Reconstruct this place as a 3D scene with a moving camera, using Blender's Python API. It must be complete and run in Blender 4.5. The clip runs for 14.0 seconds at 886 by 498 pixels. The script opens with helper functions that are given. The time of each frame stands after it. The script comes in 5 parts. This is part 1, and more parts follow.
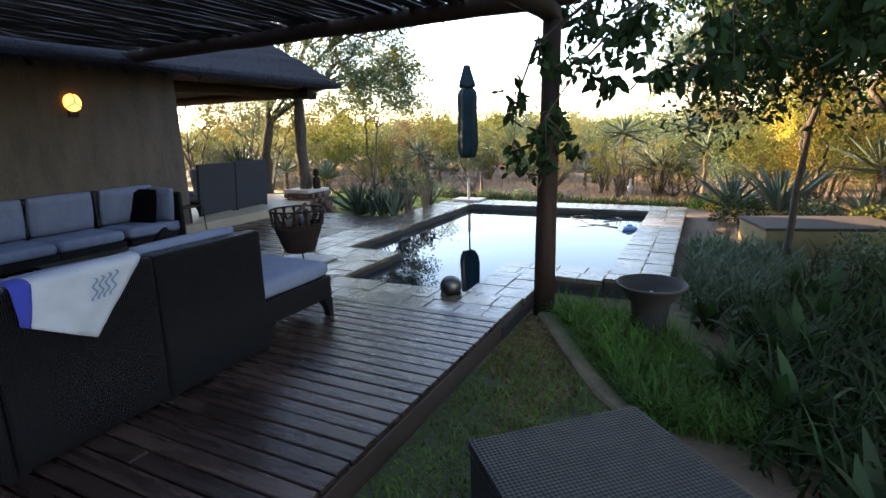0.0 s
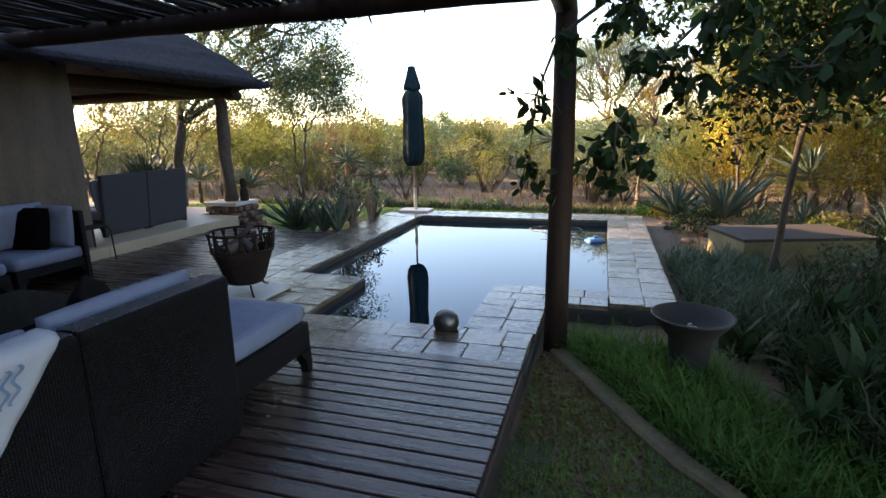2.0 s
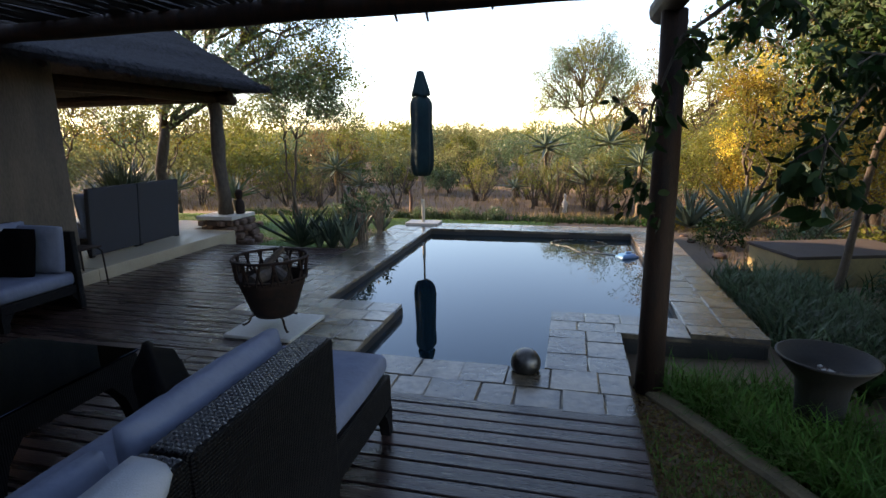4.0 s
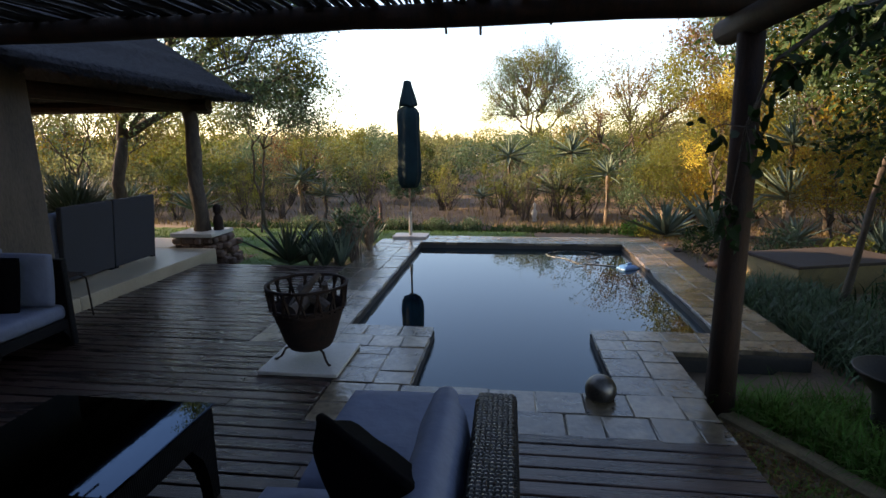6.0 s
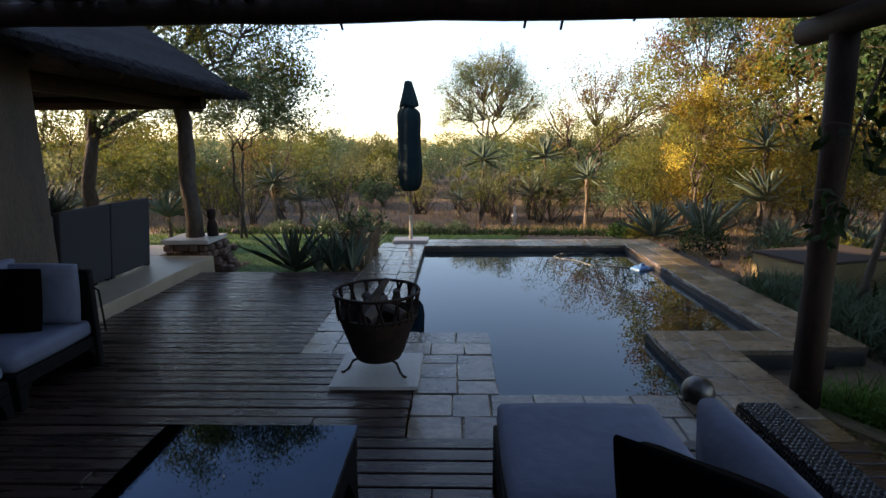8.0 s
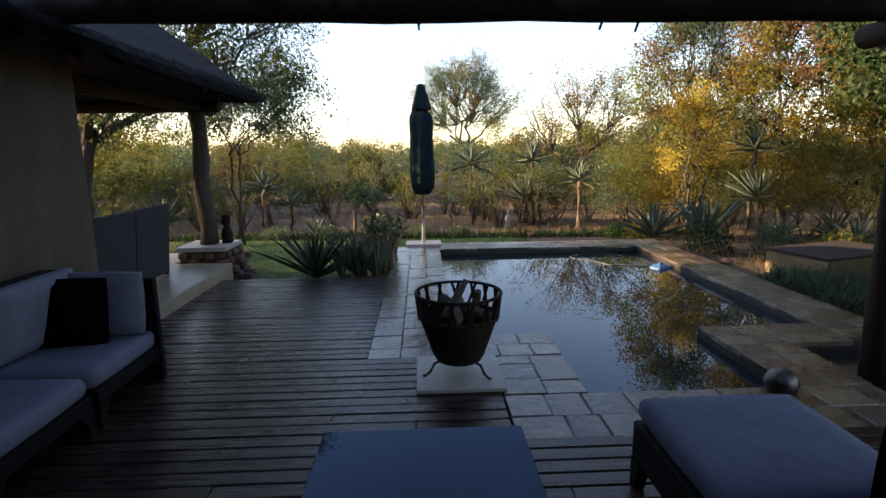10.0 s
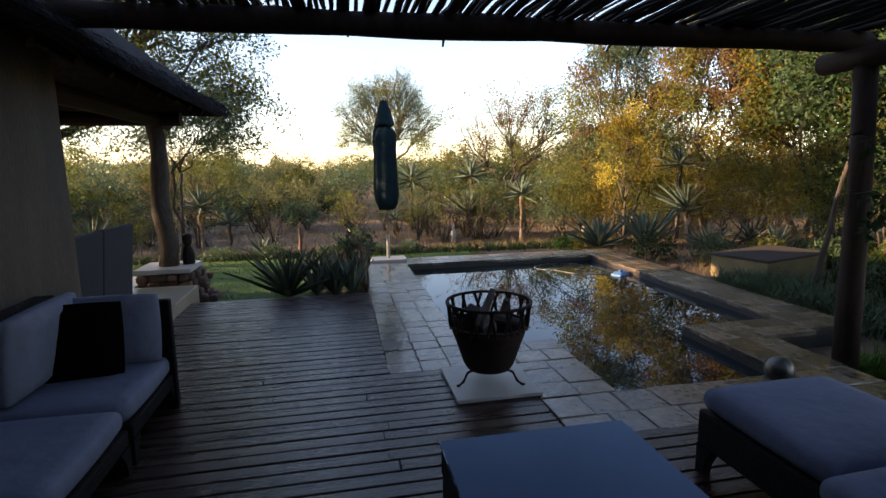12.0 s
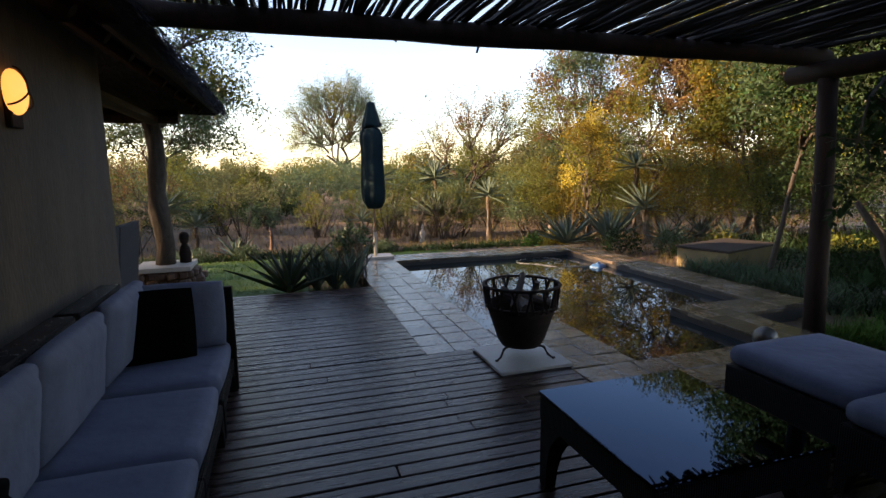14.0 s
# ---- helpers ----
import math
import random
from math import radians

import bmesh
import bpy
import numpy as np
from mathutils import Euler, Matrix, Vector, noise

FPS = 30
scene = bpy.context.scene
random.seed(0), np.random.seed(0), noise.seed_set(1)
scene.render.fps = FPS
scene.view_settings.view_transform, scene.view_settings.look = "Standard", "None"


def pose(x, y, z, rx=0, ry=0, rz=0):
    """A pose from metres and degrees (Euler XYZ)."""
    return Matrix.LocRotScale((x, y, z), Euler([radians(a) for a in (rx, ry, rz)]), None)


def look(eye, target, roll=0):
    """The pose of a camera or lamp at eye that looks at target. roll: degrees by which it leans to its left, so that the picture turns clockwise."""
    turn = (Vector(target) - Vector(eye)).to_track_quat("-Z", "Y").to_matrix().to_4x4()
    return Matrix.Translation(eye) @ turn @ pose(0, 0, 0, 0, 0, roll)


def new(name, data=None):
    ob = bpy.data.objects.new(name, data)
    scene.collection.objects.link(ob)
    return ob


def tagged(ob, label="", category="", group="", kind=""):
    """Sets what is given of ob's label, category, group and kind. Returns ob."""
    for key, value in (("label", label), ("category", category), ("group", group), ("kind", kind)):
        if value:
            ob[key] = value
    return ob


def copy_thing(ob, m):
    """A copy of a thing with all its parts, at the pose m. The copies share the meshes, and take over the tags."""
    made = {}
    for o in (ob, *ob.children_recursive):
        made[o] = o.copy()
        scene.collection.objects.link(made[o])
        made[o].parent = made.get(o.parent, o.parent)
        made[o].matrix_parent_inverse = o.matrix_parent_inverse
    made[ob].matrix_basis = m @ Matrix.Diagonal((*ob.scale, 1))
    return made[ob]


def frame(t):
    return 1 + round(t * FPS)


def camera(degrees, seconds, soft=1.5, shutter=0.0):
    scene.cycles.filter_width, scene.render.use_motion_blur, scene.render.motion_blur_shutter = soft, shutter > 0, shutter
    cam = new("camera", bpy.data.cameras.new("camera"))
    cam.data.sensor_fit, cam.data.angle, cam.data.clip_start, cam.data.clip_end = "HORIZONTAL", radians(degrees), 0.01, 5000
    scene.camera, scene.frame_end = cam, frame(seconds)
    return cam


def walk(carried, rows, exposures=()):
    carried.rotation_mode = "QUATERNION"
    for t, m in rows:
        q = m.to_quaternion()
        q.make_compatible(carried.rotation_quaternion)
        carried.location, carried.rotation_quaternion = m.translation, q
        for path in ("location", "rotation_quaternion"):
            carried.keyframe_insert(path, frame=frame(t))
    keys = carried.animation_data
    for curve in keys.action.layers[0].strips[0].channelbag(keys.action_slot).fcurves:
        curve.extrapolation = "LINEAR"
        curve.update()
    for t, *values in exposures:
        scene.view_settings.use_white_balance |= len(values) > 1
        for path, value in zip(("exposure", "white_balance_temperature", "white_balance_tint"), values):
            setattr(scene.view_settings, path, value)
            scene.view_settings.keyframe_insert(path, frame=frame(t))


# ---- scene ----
import functools
cam = camera(81.0, 14.0)
METRES, EYE, TILT, LEAN, TURN = 8.0, 1.5, 0.0, 0.0, 27.0
PATH = [
    (0, (0.04, 0.088, 1.448), (-0.84, 1.827, 0.998), -1.7),
    (0.5, (-0.164, 0.219, 1.448), (-0.991, 1.984, 1.003), -1.6),
    (1, (-0.397, 0.336, 1.444), (-1.162, 2.13, 1.001), -1.7),
    (1.5, (-0.593, 0.475, 1.448), (-1.26, 2.308, 1.006), -1.5),
    (2, (-0.842, 0.554, 1.483), (-1.423, 2.42, 1.041), -1.2),
    (2.5, (-1.055, 0.65, 1.487), (-1.612, 2.529, 1.044), -1.1),
    (3, (-1.285, 0.757, 1.456), (-1.81, 2.638, 1.035), -1.2),
    (5.3, (-2.258, 0.921, 1.673), (-2.586, 2.847, 1.247), -0.6),
    (5.5, (-2.352, 0.92, 1.657), (-2.647, 2.855, 1.242), -0.7),
    (6, (-2.566, 0.947, 1.639), (-2.814, 2.89, 1.236), -0.7),
    (6.5, (-2.807, 0.939, 1.614), (-3.003, 2.89, 1.219), -0.7),
    (7, (-3.054, 0.962, 1.596), (-3.184, 2.919, 1.204), -0.7),
    (7.5, (-3.282, 1.044, 1.601), (-3.366, 3.004, 1.213), -0.6),
    (8, (-3.504, 1.048, 1.601), (-3.554, 3.009, 1.213), -0.4),
    (8.2, (-3.593, 1.061, 1.591), (-3.63, 3.02, 1.192), -1.0),
    (10.3, (-4.42, 1.066, 1.576), (-4.307, 3.029, 1.211), -0.7),
    (10.5, (-4.499, 1.061, 1.574), (-4.357, 3.023, 1.212), -0.8),
    (11, (-4.679, 1.084, 1.55), (-4.448, 3.04, 1.203), -0.9),
    (11.5, (-4.877, 1.135, 1.568), (-4.568, 3.081, 1.228), -0.7),
    (12, (-5.07, 1.098, 1.555), (-4.685, 3.036, 1.245), -0.9),
    (12.5, (-5.295, 1.023, 1.54), (-4.83, 2.945, 1.237), -0.9),
    (13, (-5.505, 1.014, 1.513), (-4.992, 2.923, 1.208), -1.1),
    (13.5, (-5.677, 1.005, 1.51), (-5.129, 2.904, 1.205), -1.1),
    (14, (-5.828, 0.928, 1.498), (-5.24, 2.816, 1.199), -0.8),
]
walk(cam, [(t, look(eye, target, roll)) for t, eye, target, roll in PATH], [(0, 3.1, 9100, 24), (1.5, 2.9, 9100, 24), (3, 2.55, 8900, 24), (7.5, 1.9, 8800, 25), (14, 1.86, 9200, 28)])

# ---- world, sun, exposure ----
SUN_EL, SUN_AZ = radians(15), radians(-84)      # azimuth clockwise from +y
world = bpy.data.worlds.new("world")
scene.world = world
world.use_nodes = True
wn = world.node_tree
sky = wn.nodes.new("ShaderNodeTexSky")
sky.sky_type, sky.sun_disc = "NISHITA", False
sky.sun_elevation, sky.sun_rotation = SUN_EL, SUN_AZ
sky.air_density, sky.dust_density, sky.ozone_density = 1.0, 0.2, 3.5
wn.nodes["Background"].inputs[1].default_value = 0.15
wn.links.new(sky.outputs[0], wn.nodes["Background"].inputs[0])
sun = new("sun", bpy.data.lights.new("sun", "SUN"))
sun.data.energy, sun.data.angle, sun.data.color = 5.0, radians(0.6), (1.0, 0.86, 0.64)
sd = Vector((math.sin(SUN_AZ) * math.cos(SUN_EL), math.cos(SUN_AZ) * math.cos(SUN_EL), math.sin(SUN_EL)))
sun.matrix_world = look(sd * 50, (0, 0, 0))

# ---- materials ----
MATS = {}


def mat(name, col, col2=None, rough=0.7, scale=8.0, fine=60.0, bump=0.3, metal=0.0, vary=0.0, stretch=(1, 1, 1),
        dist=0.01, spec=0.5, coat=0.0, trans=0.0, island=0.0, weave=0.0, gen=False):
    m = bpy.data.materials.new(name)
    m.use_nodes = True
    nt = m.node_tree
    bs = nt.nodes["Principled BSDF"]
    L = nt.links.new
    col2 = col2 or tuple(c * 0.65 for c in col)
    tc = nt.nodes.new("ShaderNodeTexCoord")
    mp = nt.nodes.new("ShaderNodeMapping")
    mp.inputs["Scale"].default_value = stretch
    L(tc.outputs["Object"], mp.inputs[0])
    oi = nt.nodes.new("ShaderNodeObjectInfo")
    ad = nt.nodes.new("ShaderNodeVectorMath")
    ad.operation = "MULTIPLY_ADD"
    L(oi.outputs["Random"], ad.inputs[0])
    ad.inputs[1].default_value = (37.0, 17.0, 53.0)
    L(mp.outputs[0], ad.inputs[2])
    n1 = nt.nodes.new("ShaderNodeTexNoise")
    n1.inputs["Scale"].default_value, n1.inputs["Detail"].default_value = scale, 5
    L(ad.outputs[0], n1.inputs["Vector"])
    n2 = nt.nodes.new("ShaderNodeTexNoise")
    n2.inputs["Scale"].default_value, n2.inputs["Detail"].default_value = fine, 3
    L(ad.outputs[0], n2.inputs["Vector"])
    rp = nt.nodes.new("ShaderNodeValToRGB")
    rp.color_ramp.elements[0].position, rp.color_ramp.elements[1].position = 0.33, 0.67
    rp.color_ramp.elements[0].color, rp.color_ramp.elements[1].color = (*col2, 1), (*col, 1)
    av = nt.nodes.new("ShaderNodeMath")
    av.operation = "MULTIPLY_ADD"
    L(n2.outputs[0], av.inputs[0])
    av.inputs[1].default_value = 0.45
    sc = nt.nodes.new("ShaderNodeMath")
    sc.operation = "MULTIPLY_ADD"
    L(n1.outputs[0], sc.inputs[0])
    sc.inputs[1].default_value, sc.inputs[2].default_value = 0.75, -0.1
    L(sc.outputs[0], av.inputs[2])
    L(av.outputs[0], rp.inputs[0])
    out = rp.outputs[0]
    if vary or island:
        hs = nt.nodes.new("ShaderNodeHueSaturation")
        mr = nt.nodes.new("ShaderNodeMapRange")
        v = max(vary, island)
        mr.inputs["To Min"].default_value, mr.inputs["To Max"].default_value = 1 - v, 1 + v
        if island:
            ge = nt.nodes.new("ShaderNodeNewGeometry")
            L(ge.outputs["Random Per Island"], mr.inputs[0])
            m2 = nt.nodes.new("ShaderNodeMapRange")
            m2.inputs["To Min"].default_value, m2.inputs["To Max"].default_value = 0.47, 0.53
            L(ge.outputs["Random Per Island"], m2.inputs[0])
            L(m2.outputs[0], hs.inputs["Hue"])
        else:
            L(oi.outputs["Random"], mr.inputs[0])
        L(mr.outputs[0], hs.inputs["Value"])
        L(out, hs.inputs["Color"])
        out = hs.outputs[0]
    hgt = av.outputs[0]
    if weave:
        wv = []
        for k, ax in enumerate("XYZ"):
            w = nt.nodes.new("ShaderNodeTexWave")
            w.bands_direction = ax
            w.inputs["Scale"].default_value = weave
            w.inputs["Distortion"].default_value = 0.6
            w.inputs["Detail Scale"].default_value = 3
            L(tc.outputs["Object"], w.inputs[0])
            wv.append(w.outputs["Fac"])
        a = nt.nodes.new("ShaderNodeMath"); a.operation = "ADD"
        L(wv[0], a.inputs[0]); L(wv[1], a.inputs[1])
        b = nt.nodes.new("ShaderNodeMath"); b.operation = "ADD"
        L(a.outputs[0], b.inputs[0]); L(wv[2], b.inputs[1])
        hgt = b.outputs[0]
        mx = nt.nodes.new("ShaderNodeMix")
        mx.data_type = "RGBA"
        mr2 = nt.nodes.new("ShaderNodeMapRange")
        mr2.inputs["From Min"].default_value, mr2.inputs["From Max"].default_value = 1.5, 2.4
        L(hgt, mr2.inputs[0])
        L(mr2.outputs[0], mx.inputs[0])
        mx.inputs["A"].default_value = (*[c * 0.18 for c in col], 1)
        L(out, mx.inputs["B"])
        out = mx.outputs["Result"]
    L(out, bs.inputs["Base Color"])
    rr = nt.nodes.new("ShaderNodeMapRange")
    rr.inputs["To Min"].default_value, rr.inputs["To Max"].default_value = max(0.02, rough - 0.3 * min(rough, 0.4)), min(1, rough + 0.3 * min(rough, 0.4))
    L(n1.outputs[0], rr.inputs[0])
    L(rr.outputs[0], bs.inputs["Roughness"])
    bs.inputs["Metallic"].default_value = metal
    bs.inputs["Specular IOR Level"].default_value = spec
    bs.inputs["Coat Weight"].default_value = coat
    if bump:
        bp = nt.nodes.new("ShaderNodeBump")
        bp.inputs["Strength"].default_value, bp.inputs["Distance"].default_value = bump, dist
        L(hgt, bp.inputs["Height"])
        L(bp.outputs[0], bs.inputs["Normal"])
    if trans:
        tl = nt.nodes.new("ShaderNodeBsdfTranslucent")
        L(out, tl.inputs[0])
        ms = nt.nodes.new("ShaderNodeMixShader")
        ms.inputs[0].default_value = trans
        L(bs.outputs[0], ms.inputs[1]); L(tl.outputs[0], ms.inputs[2])
        L(ms.outputs[0], nt.nodes["Material Output"].inputs[0])
    MATS[name] = m
    return m


M_DECK = mat("deck_wood", (0.06, 0.032, 0.026), (0.015, 0.0085, 0.007), 0.28, 3.2, 34, 0.8, spec=0.42, vary=0.42, stretch=(0.6, 6, 6), dist=0.005)
M_FASCIA = mat("fascia_wood", (0.05, 0.028, 0.02), (0.03, 0.018, 0.013), 0.6, 3, 30, 0.4, stretch=(0.5, 6, 6))
M_PAVER = mat("paver_stone", (0.19, 0.137, 0.088), (0.06, 0.045, 0.031), 0.22, 4, 22, 0.75, vary=0.42, dist=0.01, spec=0.65)
M_STRAND = mat("woven_strand", (0.02, 0.02, 0.022), (0.008, 0.008, 0.009), 0.25, 30, 90, 0.2, spec=0.5, island=0.5)
M_GROUT = mat("grout", (0.06, 0.048, 0.038), None, 0.8, 10, 60, 0.5)
M_SLAB = mat("pale_slab", (0.46, 0.44, 0.4), (0.36, 0.34, 0.31), 0.5, 4, 50, 0.15)
M_POOLWALL = mat("pool_plaster", (0.035, 0.03, 0.026), None, 0.6, 4, 40, 0.3)
M_WALL = mat("wall_plaster", (0.092, 0.072, 0.055), (0.046, 0.036, 0.028), 0.85, 2.2, 26, 0.6, dist=0.02, stretch=(2.2, 2.2, 0.7))
M_TERRACE = mat("terrace_screed", (0.34, 0.28, 0.2), (0.26, 0.21, 0.15), 0.4, 3, 40, 0.15)
M_THATCH = mat("thatch", (0.033, 0.034, 0.044), (0.007, 0.007, 0.009), 0.9, 22, 110, 1.0, stretch=(1, 1, 0.6), dist=0.05, spec=0.25)
M_LOG = mat("gum_pole", (0.04, 0.019, 0.012), (0.013, 0.0075, 0.006), 0.75, 4, 40, 0.5, spec=0.25, stretch=(4, 4, 0.8), dist=0.01)
M_LATH = mat("lath_stick", (0.038, 0.027, 0.022), (0.02, 0.014, 0.012), 0.75, 6, 50, 0.5, island=0.3)
M_WICK = mat("dark_wicker", (0.009, 0.008, 0.0095), (0.005, 0.0045, 0.006), 0.6, 20, 90, 0.6, spec=0.12, weave=30.0, dist=0.006)
M_POUF = mat("grey_wicker", (0.05, 0.046, 0.05), (0.03, 0.028, 0.032), 0.6, 20, 90, 0.6, spec=0.3, weave=19.0, dist=0.006)
M_CUSH = mat("grey_blue_canvas", (0.112, 0.14, 0.208), (0.09, 0.113, 0.172), 0.9, 4, 14, 0.5, dist=0.03)
M_SLATE = mat("slate_cover", (0.019, 0.022, 0.03), (0.013, 0.0155, 0.021), 0.85, 5, 200, 0.3, dist=0.004)
M_BLACK = mat("black_cloth", (0.003, 0.0027, 0.0035), None, 0.95, 20, 200, 0.3, dist=0.003, spec=0.03)
M_IRON = mat("rusted_iron", (0.026, 0.013, 0.01), (0.009, 0.006, 0.0055), 0.8, 15, 90, 0.6, spec=0.2)
M_CHAR = mat("charred_log", (0.085, 0.06, 0.05), (0.03, 0.025, 0.02), 0.85, 12, 60, 0.7)
# Metallic blue base and edge tint stand in for the blue sky's reflection.
M_TABLE = mat("black_glass_sky_tint", (0.024, 0.034, 0.05), (0.02, 0.029, 0.043), 0.02, 3, 30, 0.0, metal=1.0)
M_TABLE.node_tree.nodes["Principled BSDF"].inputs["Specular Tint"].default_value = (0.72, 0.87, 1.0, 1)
M_TEAL = mat("teal_canvas", (0.006, 0.024, 0.028), (0.0035, 0.014, 0.018), 0.85, 6, 200, 0.3, spec=0.15)
M_POLE = mat("bleached_pole", (0.45, 0.42, 0.36), (0.35, 0.32, 0.27), 0.45, 5, 40, 0.1)
M_STEEL = mat("brushed_ball", (0.13, 0.118, 0.108), (0.075, 0.068, 0.062), 0.35, 9, 60, 0.1, metal=0.9)
M_CONC = mat("garden_concrete", (0.17, 0.12, 0.06), (0.07, 0.052, 0.028), 0.85, 6, 60, 0.6)
M_CLAY = mat("clay_bowl", (0.024, 0.0175, 0.013), (0.011, 0.0085, 0.007), 0.7, 8, 60, 0.4)
M_OCHRE = mat("ochre_plaster", (0.24, 0.18, 0.08), (0.16, 0.12, 0.06), 0.85, 4, 40, 0.4)
M_RUST = mat("planter_cap", (0.035, 0.021, 0.015), (0.02, 0.013, 0.01), 0.8, 6, 60, 0.4)
M_EARTH = mat("red_earth", (0.15, 0.09, 0.05), (0.075, 0.048, 0.03), 0.95, 1.2, 25, 0.8, dist=0.03)
M_STONE = mat("field_stone", (0.15, 0.085, 0.06), (0.07, 0.042, 0.033), 0.85, 8, 60, 0.8)
M_BARK = mat("bark", (0.08, 0.062, 0.048), (0.035, 0.026, 0.02), 0.9, 9, 60, 0.9, stretch=(3, 3, 0.8), dist=0.015)
M_PALEBARK = mat("pale_bark", (0.2, 0.15, 0.11), (0.09, 0.065, 0.045), 0.9, 9, 60, 0.9, stretch=(3, 3, 0.8))
M_WHITE = mat("white_towel", (0.29, 0.31, 0.35), (0.235, 0.255, 0.29), 0.95, 8, 260, 0.6, dist=0.004)
M_BLUE = mat("blue_towel_stripe", (0.012, 0.03, 0.25), (0.01, 0.02, 0.18), 0.95, 8, 260, 0.6, dist=0.004)
M_PRINT = mat("slate_print", (0.1, 0.15, 0.23), (0.08, 0.125, 0.2), 0.95, 8, 200, 0.2)
M_CLEAN = mat("cleaner_plastic", (0.07, 0.22, 0.42), (0.05, 0.17, 0.33), 0.4, 8, 60, 0.1)
M_HOSE = mat("hose_plastic", (0.22, 0.24, 0.24), None, 0.4, 8, 60, 0.0)


def leaf(name, c1, c2, tr=0.3, rough=0.7):
    return mat(name, c1, c2, rough, 0.8, 6, 0.0, island=0.35, trans=tr, spec=0.2)


# Dark green, with the near garden's shade put into the tone too.
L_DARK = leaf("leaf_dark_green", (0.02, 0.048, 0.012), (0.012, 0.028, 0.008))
L_TEAL = leaf("leaf_grey_green", (0.085, 0.13, 0.066), (0.045, 0.078, 0.042), 0.4, 0.35)
L_OLIVE = leaf("leaf_olive", (0.16, 0.16, 0.032), (0.075, 0.092, 0.022), 0.45)
# Golden low sunlight on the crowns is put into this leaf colour.
L_GOLD = leaf("leaf_gold_sunlight", (0.22, 0.145, 0.018), (0.1, 0.078, 0.014), 0.4)
L_YEL = leaf("leaf_yellow", (0.5, 0.38, 0.07), (0.3, 0.24, 0.045), 0.4)
L_RUSSET = leaf("leaf_russet", (0.2, 0.115, 0.05), (0.1, 0.065, 0.034), 0.4)
# Paled and greyed: distance haze is put into the bush colour.
L_BUSH = leaf("leaf_far_bush_haze", (0.18, 0.175, 0.075), (0.095, 0.115, 0.05), 0.45)
L_LAWN = leaf("lawn_blade", (0.1, 0.2, 0.03), (0.055, 0.09, 0.018), 0.2)
L_GRASS = leaf("bright_blade", (0.07, 0.165, 0.024), (0.026, 0.072, 0.014), 0.25)
L_ALOE = leaf("aloe_leaf", (0.05, 0.08, 0.058), (0.03, 0.05, 0.038), 0.05, 0.45)
L_SILVER = leaf("silver_aloe_leaf", (0.13, 0.175, 0.135), (0.075, 0.115, 0.088), 0.05, 0.4)
L_DRY = leaf("dry_grass", (0.21, 0.145, 0.07), (0.09, 0.065, 0.022), 0.3)


def emis(name, col, power):
    m = bpy.data.materials.new(name)
    m.use_nodes = True
    b = m.node_tree.nodes["Principled BSDF"]
    b.inputs["Base Color"].default_value = (0.8, 0.6, 0.35, 1)
    b.inputs["Emission Color"].default_value = (*col, 1)
    b.inputs["Emission Strength"].default_value = power
    return m


M_LAMP = emis("lamp_shell", (1.0, 0.45, 0.12), 0.42)


def water_mat():
    m = bpy.data.materials.new("pool_water")
    m.use_nodes = True
    nt = m.node_tree
    b = nt.nodes["Principled BSDF"]
    b.inputs["Base Color"].default_value = (0.002, 0.009, 0.014, 1)
    b.inputs["Roughness"].default_value = 0.0
    b.inputs["IOR"].default_value = 1.33
    b.inputs["Specular IOR Level"].default_value = 1.0
    # Blue specular tint stands in for deeper blue sky in the reflection.
    b.inputs["Specular Tint"].default_value = (0.32, 0.74, 1.0, 1)
    n = nt.nodes.new("ShaderNodeTexNoise")
    n.inputs["Scale"].default_value = 2.2
    tc = nt.nodes.new("ShaderNodeTexCoord")
    nt.links.new(tc.outputs["Object"], n.inputs["Vector"])
    bp = nt.nodes.new("ShaderNodeBump")
    bp.inputs["Strength"].default_value, bp.inputs["Distance"].default_value = 0.05, 0.003
    nt.links.new(n.outputs[0], bp.inputs["Height"])
    nt.links.new(bp.outputs[0], b.inputs["Normal"])
    return m


M_WATER = water_mat()


# ---- mesh helpers ----
def part(name, bm, material, parent=None, label="", kind="", smooth=False):
    me = bpy.data.meshes.new(name)
    bm.to_mesh(me)
    bm.free()
    if smooth:
        for p in me.polygons:
            p.use_smooth = True
    me.materials.append(material)
    ob = new(name, me)
    if parent:
        ob.parent = parent
    return tagged(ob, label, "", "", kind)


def empty(name, x, y, z, rz=0, label="", category="", group="", kind=""):
    e = new(name)
    e.matrix_world = pose(x, y, z, 0, 0, rz)
    return tagged(e, label, category, group, kind)


def box(bm, x0, x1, y0, y1, z0, z1, bev=0.0, seg=1, rot=None):
    r = bmesh.ops.create_cube(bm, size=1.0)
    vs = r["verts"]
    for v in vs:
        v.co = Vector(((x0 + x1) / 2 + v.co.x * (x1 - x0), (y0 + y1) / 2 + v.co.y * (y1 - y0), (z0 + z1) / 2 + v.co.z * (z1 - z0)))
    if bev:
        es = list({e for v in vs for e in v.link_edges})
        r = bmesh.ops.bevel(bm, geom=es, offset=bev, segments=seg, affect="EDGES", profile=0.6)
    if rot is not None:
        for v in {v for v in (r["verts"] if bev else vs)}:
            v.co = rot @ v.co
    return bm


def newbox(*a, **k):
    return box(bmesh.new(), *a, **k)


